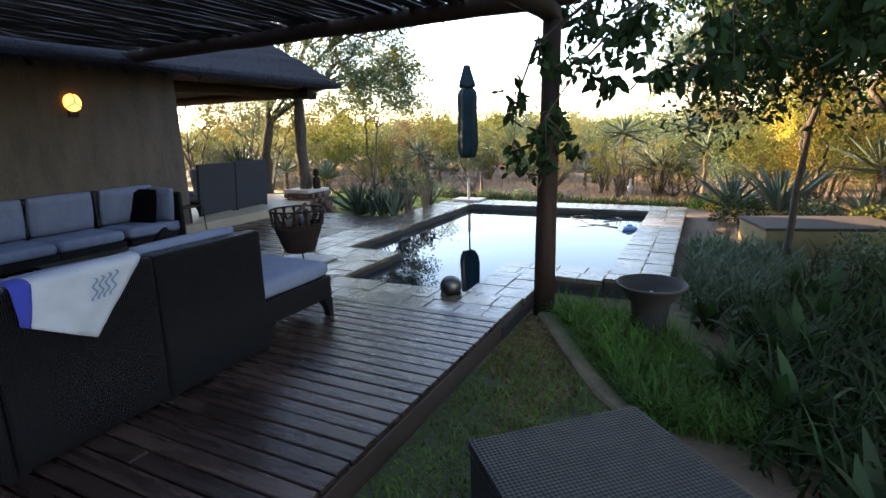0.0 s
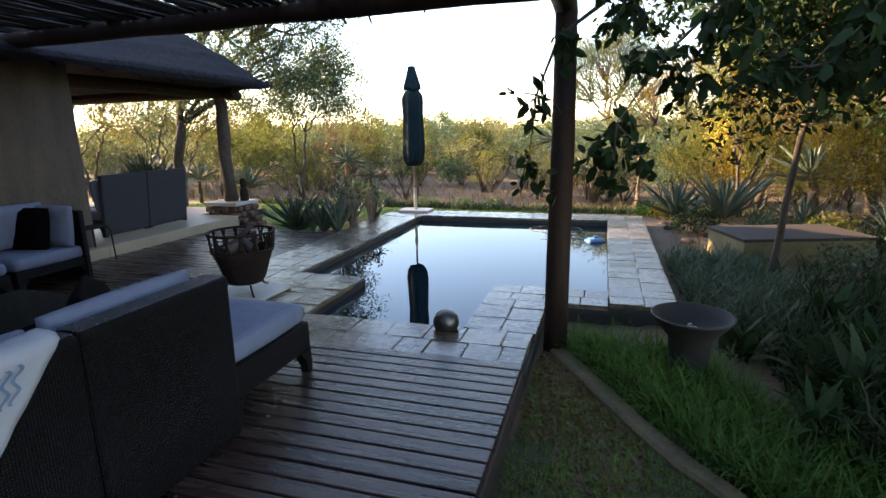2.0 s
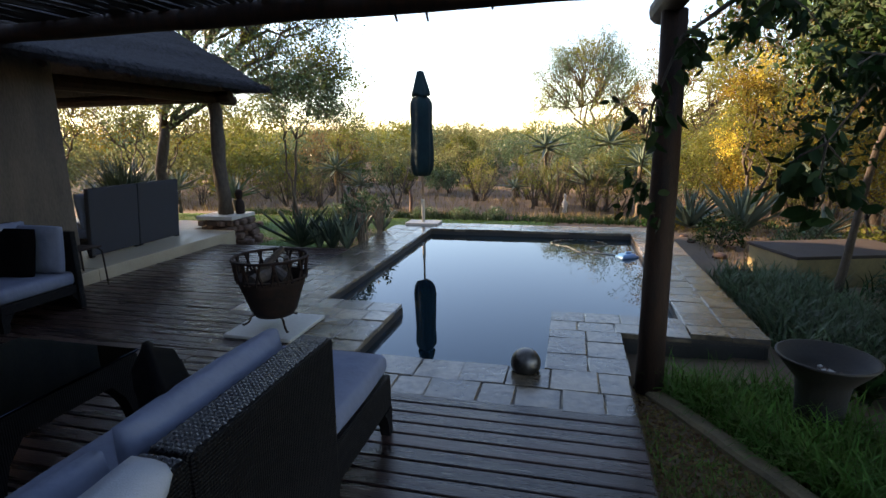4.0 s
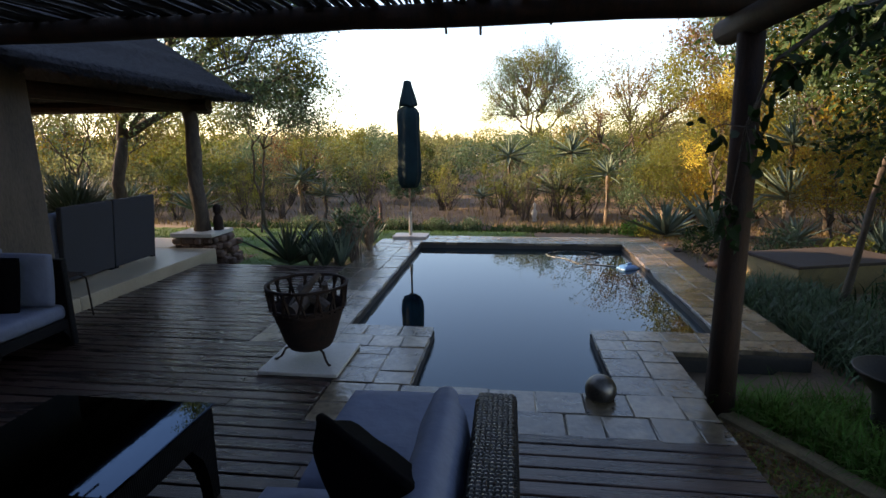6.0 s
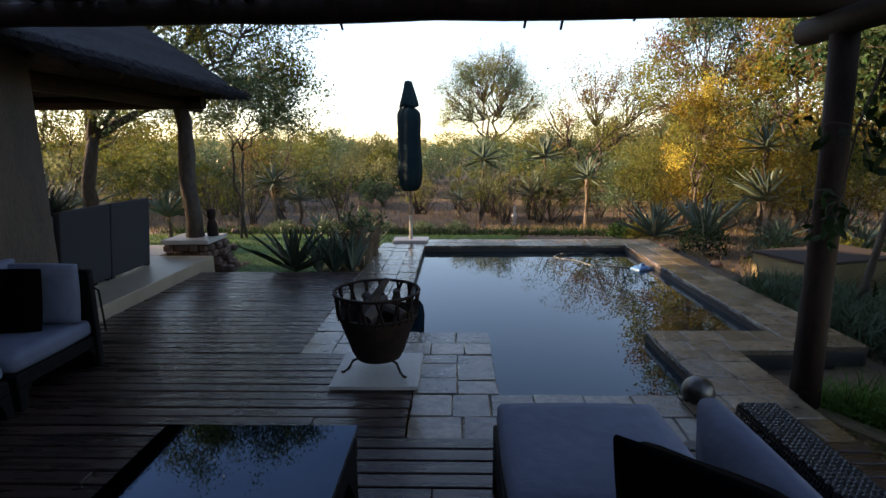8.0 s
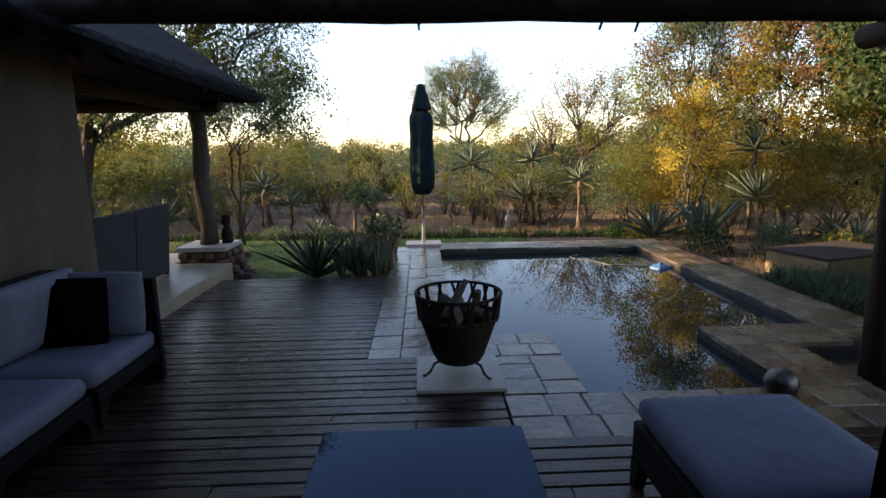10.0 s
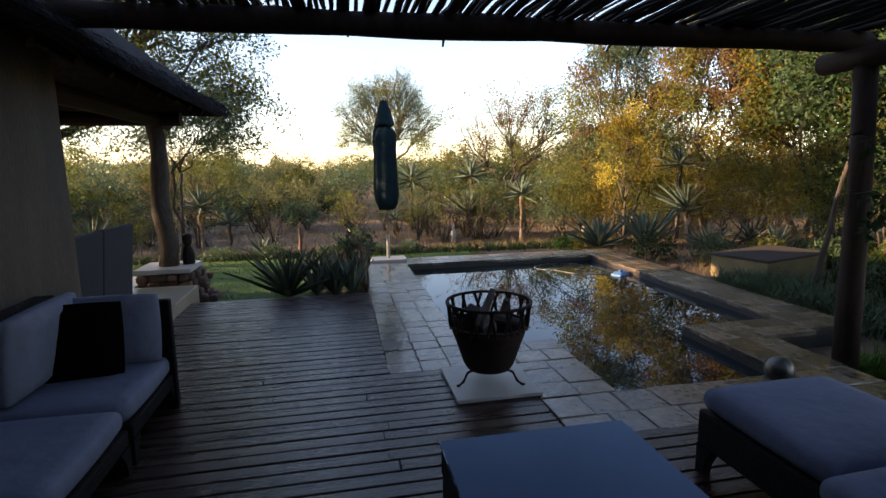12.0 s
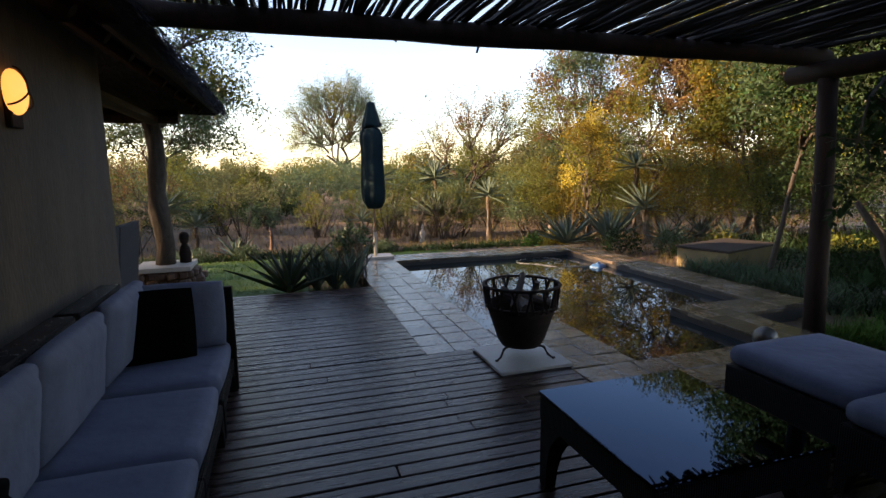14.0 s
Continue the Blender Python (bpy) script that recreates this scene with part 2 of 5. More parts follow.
def tube(bm, pts, rad, seg=8, wob=0.0, caps=True):
    pts = [Vector(p) for p in pts]
    rad = rad if isinstance(rad, (list, tuple)) else [rad] * len(pts)
    rings = []
    for i, p in enumerate(pts):
        d = (pts[min(i + 1, len(pts) - 1)] - pts[max(i - 1, 0)]).normalized()
        q = d.to_track_quat("Z", "Y") if abs(d.z) < 0.999 else Euler((0 if d.z > 0 else math.pi, 0, 0)).to_quaternion()
        ring = []
        for k in range(seg):
            a = 2 * math.pi * k / seg
            rr = rad[i] * (1 + wob * noise.noise(p * 7 + Vector((math.cos(a), math.sin(a), 0)) * 2))
            ring.append(bm.verts.new(p + q @ Vector((rr * math.cos(a), rr * math.sin(a), 0))))
        rings.append(ring)
    for a, b in zip(rings, rings[1:]):
        off = 0
        if seg > 2:
            off = min(range(seg), key=lambda o: (a[0].co - b[o].co).length)
        for k in range(seg):
            bm.faces.new((a[k], a[(k + 1) % seg], b[(k + 1 + off) % seg], b[(k + off) % seg]))
    if caps:
        bm.faces.new(rings[0][::-1])
        bm.faces.new(rings[-1])
    return bm


def lathe(bm, prof, seg=32, x=0, y=0, closed=False):
    rings = []
    for r, z in prof:
        rings.append([bm.verts.new((x + r * math.cos(2 * math.pi * k / seg), y + r * math.sin(2 * math.pi * k / seg), z)) for k in range(seg)])
    for a, b in zip(rings, rings[1:]):
        for k in range(seg):
            bm.faces.new((a[k], a[(k + 1) % seg], b[(k + 1) % seg], b[k]))
    bm.faces.new(rings[0][::-1])
    bm.faces.new(rings[-1])
    return bm


def from_arrays(name, verts, faces, material, parent=None, kind="", label="", smooth=False):
    me = bpy.data.meshes.new(name)
    verts, faces = np.asarray(verts, dtype=np.float32), np.asarray(faces, dtype=np.int32)
    n, k = faces.shape
    me.vertices.add(len(verts))
    me.vertices.foreach_set("co", verts.ravel())
    me.loops.add(n * k)
    me.loops.foreach_set("vertex_index", faces.ravel())
    me.polygons.add(n)
    me.polygons.foreach_set("loop_start", np.arange(n, dtype=np.int32) * k)
    me.polygons.foreach_set("loop_total", np.full(n, k, dtype=np.int32))
    if smooth:
        me.polygons.foreach_set("use_smooth", np.ones(n, dtype=bool))
    me.update(calc_edges=True)
    me.materials.append(material)
    ob = new(name, me)
    if parent:
        ob.parent = parent
    return tagged(ob, label, "", "", kind)


def leaves(centres, size, rng, aspect=0.45, droop=0.3, flat=0.0):
    """Leaf blades as folded diamonds at the centres: verts and quads."""
    n = len(centres)
    d = rng.normal(size=(n, 3))
    d[:, 2] = d[:, 2] * (1 - flat) - droop
    d /= np.linalg.norm(d, axis=1, keepdims=True)
    u = rng.normal(size=(n, 3))
    s = np.cross(d, u)
    s /= np.linalg.norm(s, axis=1, keepdims=True)
    nrm = np.cross(d, s)
    L = (size * rng.uniform(0.6, 1.3, n))[:, None]
    w = L * aspect * 0.5
    c = np.asarray(centres)
    v = np.stack([c, c + d * L * 0.45 + s * w + nrm * L * 0.08, c + d * L, c + d * L * 0.45 - s * w + nrm * L * 0.08], axis=1).reshape(-1, 3)
    f = np.arange(n * 4).reshape(n, 4)
    return v, f


def oval_leaves(centres, size, rng, aspect=0.45, droop=0.3):
    """Oval leaves folded along the midrib, two quads each."""
    v, f = leaves(centres, size, rng, aspect, droop)
    v = v.reshape(-1, 4, 3)
    b, r, t, l = v[:, 0], v[:, 1], v[:, 2], v[:, 3]
    rib = b + (t - b) * 0.45
    side_r, side_l, along = r - rib, l - rib, (t - b)
    V = np.stack([b, b + along * 0.2 + side_r * 0.8, b + along * 0.62 + side_r * 0.95, t, b + along * 0.62 + side_l * 0.95, b + along * 0.2 + side_l * 0.8], 1).reshape(-1, 3)
    base = (np.arange(len(b)) * 6)[:, None]
    return V, np.concatenate([base + np.array([0, 1, 2, 3]), base + np.array([0, 3, 4, 5])], 0)


def blades(roots, length, width, rng, lean=0.5, curl=0.6, seg=3, up=1.0):
    """Strap-shaped blades that arch over: verts and quads."""
    n = len(roots)
    az = rng.uniform(0, 2 * math.pi, n)
    ln = lean * rng.uniform(0.2, 1.0, n)
    L = length * rng.uniform(0.55, 1.15, n)
    w = width * rng.uniform(0.7, 1.2, n)
    out = np.stack([np.cos(az), np.sin(az), np.zeros(n)], 1)
    side = np.stack([-np.sin(az), np.cos(az), np.zeros(n)], 1)
    rows = []
    p = np.asarray(roots, dtype=float).copy()
    ang = ln.copy()
    for i in range(seg + 1):
        k = i / seg
        ww = (w * (1 - k) ** 0.7 * 0.5 + 0.0003)[:, None]
        rows.append(p - side * ww)
        rows.append(p + side * ww)
        step = (L / seg)[:, None]
        p = p + out * np.sin(ang)[:, None] * step + np.array([0, 0, 1.0]) * np.cos(ang)[:, None] * step * up
        ang = ang + curl * 1.5 / seg * (0.4 + ln)
    v = np.stack(rows, 1).reshape(-1, 3)
    base = (np.arange(n) * 2 * (seg + 1))[:, None]
    f = np.concatenate([base + np.array([2 * i, 2 * i + 1, 2 * i + 3, 2 * i + 2]) for i in range(seg)], 0)
    return v, f


def ground_z(x, y):
    base = -0.17
    if y > 10.2:
        base -= 0.095 * min(y - 10.2, 4.6)
    if y > 30:
        base += 0.0
    return base


# ---- deck ----
XE, YD = -1.29, 3.66          # deck's garden edge, and where the paving starts
X0, YFAR = -6.86, 7.62
deck = empty("floor", -4, 3, 0, label="", kind="structure")
deck.name = "deck"
tagged(deck, "dark weathered timber deck of narrow boards beside the pool", "deck", kind="structure")
PITCH, GAP = 0.109, 0.013
nrow = int((YFAR + 4.2) / PITCH)
rngd = random.Random(4)
boards = []
for i in range(nrow):
    y1 = YFAR - i * PITCH
    yc = y1 - PITCH / 2
    xr = XE if yc < YD else (-3.80 if yc < 4.88 else -4.75)
    cuts = sorted(rngd.uniform(X0 + 0.8, xr - 0.5) for _ in range(rngd.choice((0, 0, 1) if xr < -4 else (0, 1, 1))))
    xs = [X0] + cuts + [xr]
    for a, b in zip(xs, xs[1:]):
        if b - a > 0.25:
            boards.append((a + 0.0012, b - 0.0012, yc, rngd.uniform(-0.0025, 0.002)))
joist = newbox(X0, XE - 0.05, -4.2, YD - 0.02, -0.16, -0.06)
box(joist, X0, -3.84, YD - 0.02, 4.86, -0.16, -0.06)
box(joist, X0, -4.80, 4.86, YFAR - 0.02, -0.16, -0.06)
part("joists", joist, M_FASCIA, deck).matrix_world = Matrix()
fas = newbox(XE - 0.02, XE + 0.012, -4.2, YD, -0.2, -0.033, 0.003)
part("fascia", fas, M_FASCIA, deck).matrix_world = Matrix()

# ---- pool ----
WZ = -0.10
# outline of the water, anticlockwise: basin with the two paved corners left out
POOL = [(-3.22, 4.22), (-1.83, 4.22), (-1.83, 5.44), (-0.75, 5.44), (-0.75, 9.42), (-4.02, 9.42), (-4.02, 5.38), (-3.22, 5.38)]
pool = empty("pool", -2.4, 6.5, 0, label="still dark swimming pool set in stone coping", category="pool")
bm = bmesh.new()
bm.faces.new([bm.verts.new((x, y, WZ)) for x, y in POOL])
part("water", bm, M_WATER, pool, "still dark reflecting water").matrix_world = Matrix()
bm = bmesh.new()
n = len(POOL)
top = [bm.verts.new((x, y, -0.045)) for x, y in POOL]
bot = [bm.verts.new((x, y, -1.4)) for x, y in POOL]
for i in range(n):
    bm.faces.new((top[i], top[(i + 1) % n], bot[(i + 1) % n], bot[i]))
bm.faces.new(bot)
part("basin", bm, M_POOLWALL, pool, "dark plastered pool shell").matrix_world = Matrix()

# coping rectangles: x0, x1, y0, y1, columns, rows
COPING = [(-3.79, XE, 3.66, 4.22, 9, 2), (-1.83, XE + 0.02, 4.22, 4.98, 2, 3), (-1.83, -0.75, 4.98, 5.44, 4, 2), (-0.75, -0.18, 5.06, 9.42, 2, 16),
          (-4.02, -0.18, 9.42, 10.02, 13, 2), (-4.75, -4.02, 4.88, 9.70, 2, 17), (-4.02, -3.22, 4.88, 5.38, 3, 2), (-3.79, -3.22, 4.22, 4.88, 2, 2)]
coping = empty("paving", -2.4, 6.5, 0, label="weathered square stone pavers round the pool", category="paving", kind="structure")
bed = bmesh.new()
for x0, x1, y0, y1, nx, ny in COPING:
    box(bed, x0 + 0.006, x1 - 0.006, y0 + 0.006, y1 - 0.006, -0.07, -0.008)
part("mortar_bed", bed, M_GROUT, coping).matrix_world = Matrix()
# Outer wall in the dark pool material: shadow below the coping put in.
wallbm = bmesh.new()
for a in [(-0.22, -0.19, 5.07, 10.0), (-0.75, -0.225, 5.07, 5.1), (-1.24, -0.752, 4.99, 5.02), (-4.7, -0.2, 9.98, 10.0), (-1.30, -1.272, 3.68, 4.97)]:
    box(wallbm, *a, -0.45, -0.072)
part("retaining_wall", wallbm, M_POOLWALL, coping, "outer side of the pool surround, shadow put into its colour").matrix_world = Matrix()

# ---- ground ----
gx = np.concatenate([np.linspace(-400, -30, 12), np.linspace(-25, -10, 16), np.linspace(-9.75, 4, 56), np.linspace(5, 25, 21), np.linspace(30, 400, 12)])
gy = np.concatenate([np.linspace(-60, -8, 6), np.linspace(-6, 12, 73), np.linspace(12.5, 24, 24), np.linspace(27, 60, 12), np.linspace(80, 900, 12)])
gv = []
for y in gy:
    for x in gx:
        z = ground_z(x, y)
        inside = -14 < x < 0.0 and -6 < y < 13.9
        r = 0 if inside else 0.03 * noise.noise(Vector((x * 0.7, y * 0.7, 0)))
        if -4.6 < x < -0.4 and 5.2 < y < 9.85 or -3.6 < x < -1.5 and 3.9 < y <= 5.2:
            z = -1.6
        elif -7.6 < x < XE - 0.3 and y < 7.3:
            z = -0.3
        gv.append((x, y, z + r))
nx_, ny_ = len(gx), len(gy)
gf = [(j * nx_ + i, j * nx_ + i + 1, (j + 1) * nx_ + i + 1, (j + 1) * nx_ + i) for j in range(ny_ - 1) for i in range(nx_ - 1)]
tagged(from_arrays("ground", gv, gf, M_EARTH, kind="structure", smooth=True), "reddish sandy earth with leaf litter", "ground")

# ---- house ----
HX = -7.05
house = empty("house", -9, 3, 0, label="plastered house wall under a thatched roof", category="house", kind="structure")


def hpart(name, bm, m, label="", parent=house, smooth=False):
    o = part(name, bm, m, parent, label, smooth=smooth)
    o.matrix_parent_inverse = parent.matrix_world.inverted()
    return o


bm = newbox(HX - 0.35, HX, -4.5, 5.49, -0.05, 2.42, 0.02, 2)
hpart("wall", bm, M_WALL, "taupe hand-trowelled plaster wall")
hpart("wall", newbox(HX - 9.0, HX - 0.352, 5.2, 5.49, -0.05, 2.42, 0.02, 2), M_WALL)
hpart("terrace", newbox(-16.2, X0, 5.495, 8.0, -0.3, 0.14, 0.012, 2), M_TERRACE, "polished pale screed terrace, one step up")
hpart("terrace", newbox(-16.2, -7.62, 8.003, 8.8, -0.3, 0.14, 0.012, 2), M_TERRACE)
hpart("step", newbox(HX, X0, 4.2, 5.494, -0.3, 0.14, 0.012, 2), M_TERRACE, "pale screed step")

EX, EY, EZ = -6.52, 8.80, 2.36      # eave corner


def roof():
    bm = bmesh.new()
    x1, y1, x0, y0, h = EX, EY, -16.6, -6.0, 3.5
    # rings: underside inner, eave bottom, eave top, ridge
    def ring(inset, z):
        return [bm.verts.new((x, y, z)) for x, y in ((x0 + inset, y0 + inset), (x1 - inset, y0 + inset), (x1 - inset, y1 - inset), (x0 + inset, y1 - inset))]
    a, b, c = ring(0.07, EZ - 0.06), ring(0.0, EZ - 0.02), ring(0.03, EZ + 0.03)
    rings = [a, b, c, ring(0.2, EZ + 0.17)]
    for k in range(1, 7):
        rings.append(ring(0.2 + 4.4 * k / 6, EZ + 0.17 + h * k / 6))
    under = [ring(4.6 * k / 6, EZ - 0.06 + h * k / 6) for k in range(1, 6)]
    for p, q in zip(rings, rings[1:]):
        for k in range(4):
            bm.faces.new((p[k], p[(k + 1) % 4], q[(k + 1) % 4], q[k]))
    prev = a
    for u in under:
        for k in range(4):
            bm.faces.new((prev[(k + 1) % 4], prev[k], u[k], u[(k + 1) % 4]))
        prev = u
    bm.faces.new(rings[-1])
    bmesh.ops.subdivide_edges(bm, edges=bm.edges[:], cuts=6, use_grid_fill=True)
    for v in bm.verts:
        v.co += Vector((noise.noise(v.co * 3), noise.noise(v.co * 3 + Vector((9, 0, 0))), noise.noise(v.co * 4 + Vector((0, 9, 0))))) * 0.05
    return bm


hpart("thatched_roof", roof(), M_THATCH, "dark grey thatch with thick ragged eaves", smooth=False)
rh = np.random.default_rng(3)
n = 9000
t = rh.uniform(0, 1, n)
east = t < 0.72
px = np.where(east, EX + rh.uniform(-0.02, 0.03, n), EX - rh.uniform(0, 5.0, n))
py = np.where(east, EY - rh.uniform(0, 12, n), EY + rh.uniform(-0.02, 0.03, n))
pz = EZ + rh.uniform(-0.07, 0.06, n)
d = np.where(east[:, None], np.array([[0.7, 0.0, -0.7]]), np.array([[0.0, 0.7, -0.7]])) + rh.normal(size=(n, 3)) * 0.25
q = np.stack([px, py, pz], 1)
w = np.cross(d, rh.normal(size=(n, 3)))
w /= np.linalg.norm(w, axis=1, keepdims=True)
L = rh.uniform(0.03, 0.085, n)[:, None]
v = np.stack([q - w * 0.003, q + w * 0.003, q + d * L], 1).reshape(-1, 3)
tagged(from_arrays("straw_fringe", v, np.arange(n * 3).reshape(n, 3), M_THATCH, kind="stuff"), "ragged straw ends along the thatch eave", "thatch")
# Unseen wall added behind the camera to keep sky light off the deck.
hpart("wall", newbox(HX - 0.35, 2.5, -4.9, -4.55, -0.2, 2.9, 0.02, 2), M_WALL, "added unseen wall behind the camera, blocking sky light")
bm = bmesh.new()
for k in range(12):
    y = EY - 0.35 - k * 0.55
    tube(bm, [(-6.75, y, EZ - 0.06), (-9.4, y, EZ + 1.85)], 0.04, 6)
hpart("rafters", bm, M_LOG, "round pole rafters")
bm = tube(bmesh.new(), [(-7.31, 8.9, 2.2), (-7.3, 6.5, 2.21), (-7.31, 5.2, 2.2)], 0.09, 10)
hpart("wall_plate", bm, M_LOG)
bm = tube(bmesh.new(), [(-7.0, 8.42, 2.22), (-9.5, 8.4, 2.22), (-12, 8.42, 2.2)], 0.09, 10)
hpart("wall_plate", bm, M_LOG)

# column on its plinth
plinth = empty("column_plinth", -7.30, 8.42, 0.0, label="pale capped stone plinth carrying the pole column", category="plinth", kind="structure")
hpart("cap", newbox(-7.64, -6.97, 8.10, 8.74, 0.275, 0.335, 0.008, 2), M_SLAB, "pale stone cap", plinth)
bm = bmesh.new()
rb = random.Random(9)
for lvl in range(5):
    zz, out = -0.25 + lvl * 0.104, (4 - lvl) * 0.075
    for (ax, ay, bx, by) in ((-7.54, 8.19, -7.06, 8.19), (-7.05 + out, 8.12 - out * 0.3, -7.05 + out * 0.6, 8.72 + out * 0.6), (-7.05 + out * 0.4, 8.12, -7.05 + out * 0.4, 8.72), (-7.54, 8.19, -7.54, 8.68)):
        m_ = 4 + (lvl + int(ax * 10)) % 2
        for k in range(m_):
            t0 = (k + 0.5 + 0.2 * (lvl % 2)) / (m_ + 0.2)
            px, py = ax + (bx - ax) * t0, ay + (by - ay) * t0
            w = rb.uniform(0.05, 0.068)
            box(bm, px - w, px + w, py - w, py + w, zz + 0.004, zz + rb.uniform(0.092, 0.102), 0.02, 1, Matrix.Translation((rb.uniform(-.012, .012), rb.uniform(-.012, .012), 0)) @ Matrix.Rotation(rb.uniform(-.01, .01), 4, "Z"))
box(bm, -7.54, -7.06, 8.2, 8.68, -0.3, 0.27)
hpart("stone_base", bm, M_STONE, "rough red-brown stone base", plinth)
column = empty("pole_column", -7.31, 8.40, 0.335, label="thick knotty gum pole column on the pale plinth", category="column", kind="structure")
pts = [(-7.31 + 0.03 * math.sin(k * 1.3), 8.40 + 0.02 * math.cos(k * 1.7), 0.335 + k * 0.235) for k in range(9)]
hpart("pole", tube(bmesh.new(), pts, [0.125, 0.11, 0.108, 0.112, 0.1, 0.105, 0.1, 0.1, 0.1], 14, 0.25), M_BARK, "", column, True)

# wall lamp
lamp = empty("wall_lamp", HX, 4.01, 1.90, label="round lit alabaster lamp with iron straps on the plaster wall", category="lamp")
bm = bmesh.new()
bmesh.ops.create_uvsphere(bm, u_segments=24, v_segments=14, radius=0.108)
for v in bm.verts:
    v.co = Vector((0.03 + max(v.co.x, -0.02) * 0.4, v.co.y, v.co.z))
part("shell", bm, M_LAMP, lamp, "glowing mottled shell", smooth=True)
bm = bmesh.new()
for a in (90, 215, 325):
    d = (math.cos(radians(a)), math.sin(radians(a)))
    tube(bm, [(0.035 + 0.054 * math.cos(q), d[0] * 0.12 * math.sin(q), d[1] * 0.12 * math.sin(q)) for q in [k * math.pi / 16 for k in range(9)]], 0.005, 5)
part("straps", bm, M_IRON, lamp)
bm = newbox(0.0, 0.03, -0.06, 0.06, -0.17, 0.0, 0.005)
part("wall_plate", bm, M_IRON, lamp)

# ---- pergola ----
perg = empty("pergola", -4, 3, 2.4, label="rustic pergola of gum poles with a lath roof", category="pergola")


def ppart(name, bm, m, label="", kind="", smooth=False):
    o = hpart(name, bm, m, label, perg, smooth)
    return tagged(o, "", "", "", kind)


def wobbly(p, q, n, amp, seed):
    p, q = Vector(p), Vector(q)
    return [p.lerp(q, k / n) + Vector((noise.noise(Vector((seed, k * 0.6, 0))), noise.noise(Vector((seed, k * 0.6, 5))), noise.noise(Vector((seed, k * 0.6, 9))))) * amp for k in range(n + 1)]


ppart("beam", tube(bmesh.new(), wobbly((-7.2, 4.62, 2.465), (-0.95, 4.62, 2.475), 14, 0.015, 1.0), [0.078 + 0.006 * math.sin(k * 2.1) for k in range(15)], 14, 0.1), M_LOG, "long dark gum pole beam", smooth=True)
for k, yy in enumerate((1.6, -1.4, -4.1)):
    ppart("beam", tube(bmesh.new(), wobbly((-7.2, yy, 2.49), (-1.0, yy, 2.50), 14, 0.03, 2.0 + k), 0.09, 10, 0.1), M_LOG, smooth=True)
ppart("side_beam", tube(bmesh.new(), wobbly((-1.16, 4.80, 2.325), (-1.14, -4.2, 2.325), 16, 0.03, 7.0), 0.085, 12, 0.1), M_LOG, "pole beam over the garden posts", smooth=True)
ppart("post", tube(bmesh.new(), [(-1.14, 4.36, -0.3), (-1.14, 4.38, 0.6), (-1.13, 4.41, 1.4), (-1.135, 4.45, 2.26)], [0.092, 0.085, 0.08, 0.075], 16, 0.12), M_LOG, "reddish brown gum pole post", smooth=True)
ppart("post", tube(bmesh.new(), [(-1.12, -3.9, -0.3), (-1.12, -3.9, 2.27)], [0.11, 0.095], 16, 0.12), M_LOG, smooth=True)
rl = random.Random(12)
lath = bmesh.new()
x = -6.62
while x < -1.0:
    ye = 4.84 + rl.uniform(-0.05, 0.13) + (0.12 if rl.random() < 0.1 else 0)
    r = rl.uniform(0.011, 0.021)
    zz = 2.565 + rl.uniform(-0.012, 0.012)
    pts = wobbly((x, ye, zz - 0.01), (x + rl.uniform(-0.05, 0.05), 0.3, zz), 10, 0.035, x * 13)
    tube(lath, pts, [r * rl.uniform(0.8, 1.15) for _ in pts], 5)
    pts = wobbly((x, 0.4, zz), (x + rl.uniform(-0.05, 0.05), -4.2, zz), 3, 0.03, x * 17)
    tube(lath, pts, r, 4)
    x += 2 * r + rl.uniform(-0.006, 0.016)
for k in range(7):
    xs_ = rl.uniform(-6.2, -1.5)
    tube(lath, [(xs_, 4.4, 2.57), (xs_ + 0.02, 4.72, 2.55), (xs_ + rl.uniform(-0.03, 0.03), rl.uniform(4.8, 4.9), rl.uniform(2.385, 2.45))], [0.014, 0.014, 0.009], 5)
ppart("lath_roof", lath, M_LATH, "crooked dark sticks laid side by side", "stuff")


# ---- furniture ----
def cushion(sx, sy, sz, puff=0.25, cuts=10, seed=0.0):
    bm = bmesh.new()
    bmesh.ops.create_cube(bm, size=2.0)
    bmesh.ops.subdivide_edges(bm, edges=bm.edges[:], cuts=cuts, use_grid_fill=True)
    for v in bm.verts:
        x, y, z = v.co
        q = (1 - x ** 12) * (1 - y ** 12)
        edge = (1 - puff) + puff * q
        n_ = noise.noise(Vector((x * 2 + seed, y * 2, z)))
        cx = 1 - 0.06 * abs(z) ** 3 - 0.03 * (y * y)
        cy = 1 - 0.06 * abs(z) ** 3 - 0.03 * (x * x)
        v.co = Vector((x * cx * sx / 2, y * cy * sy / 2, z * edge * sz / 2 + n_ * 0.008 * q))
    return bm


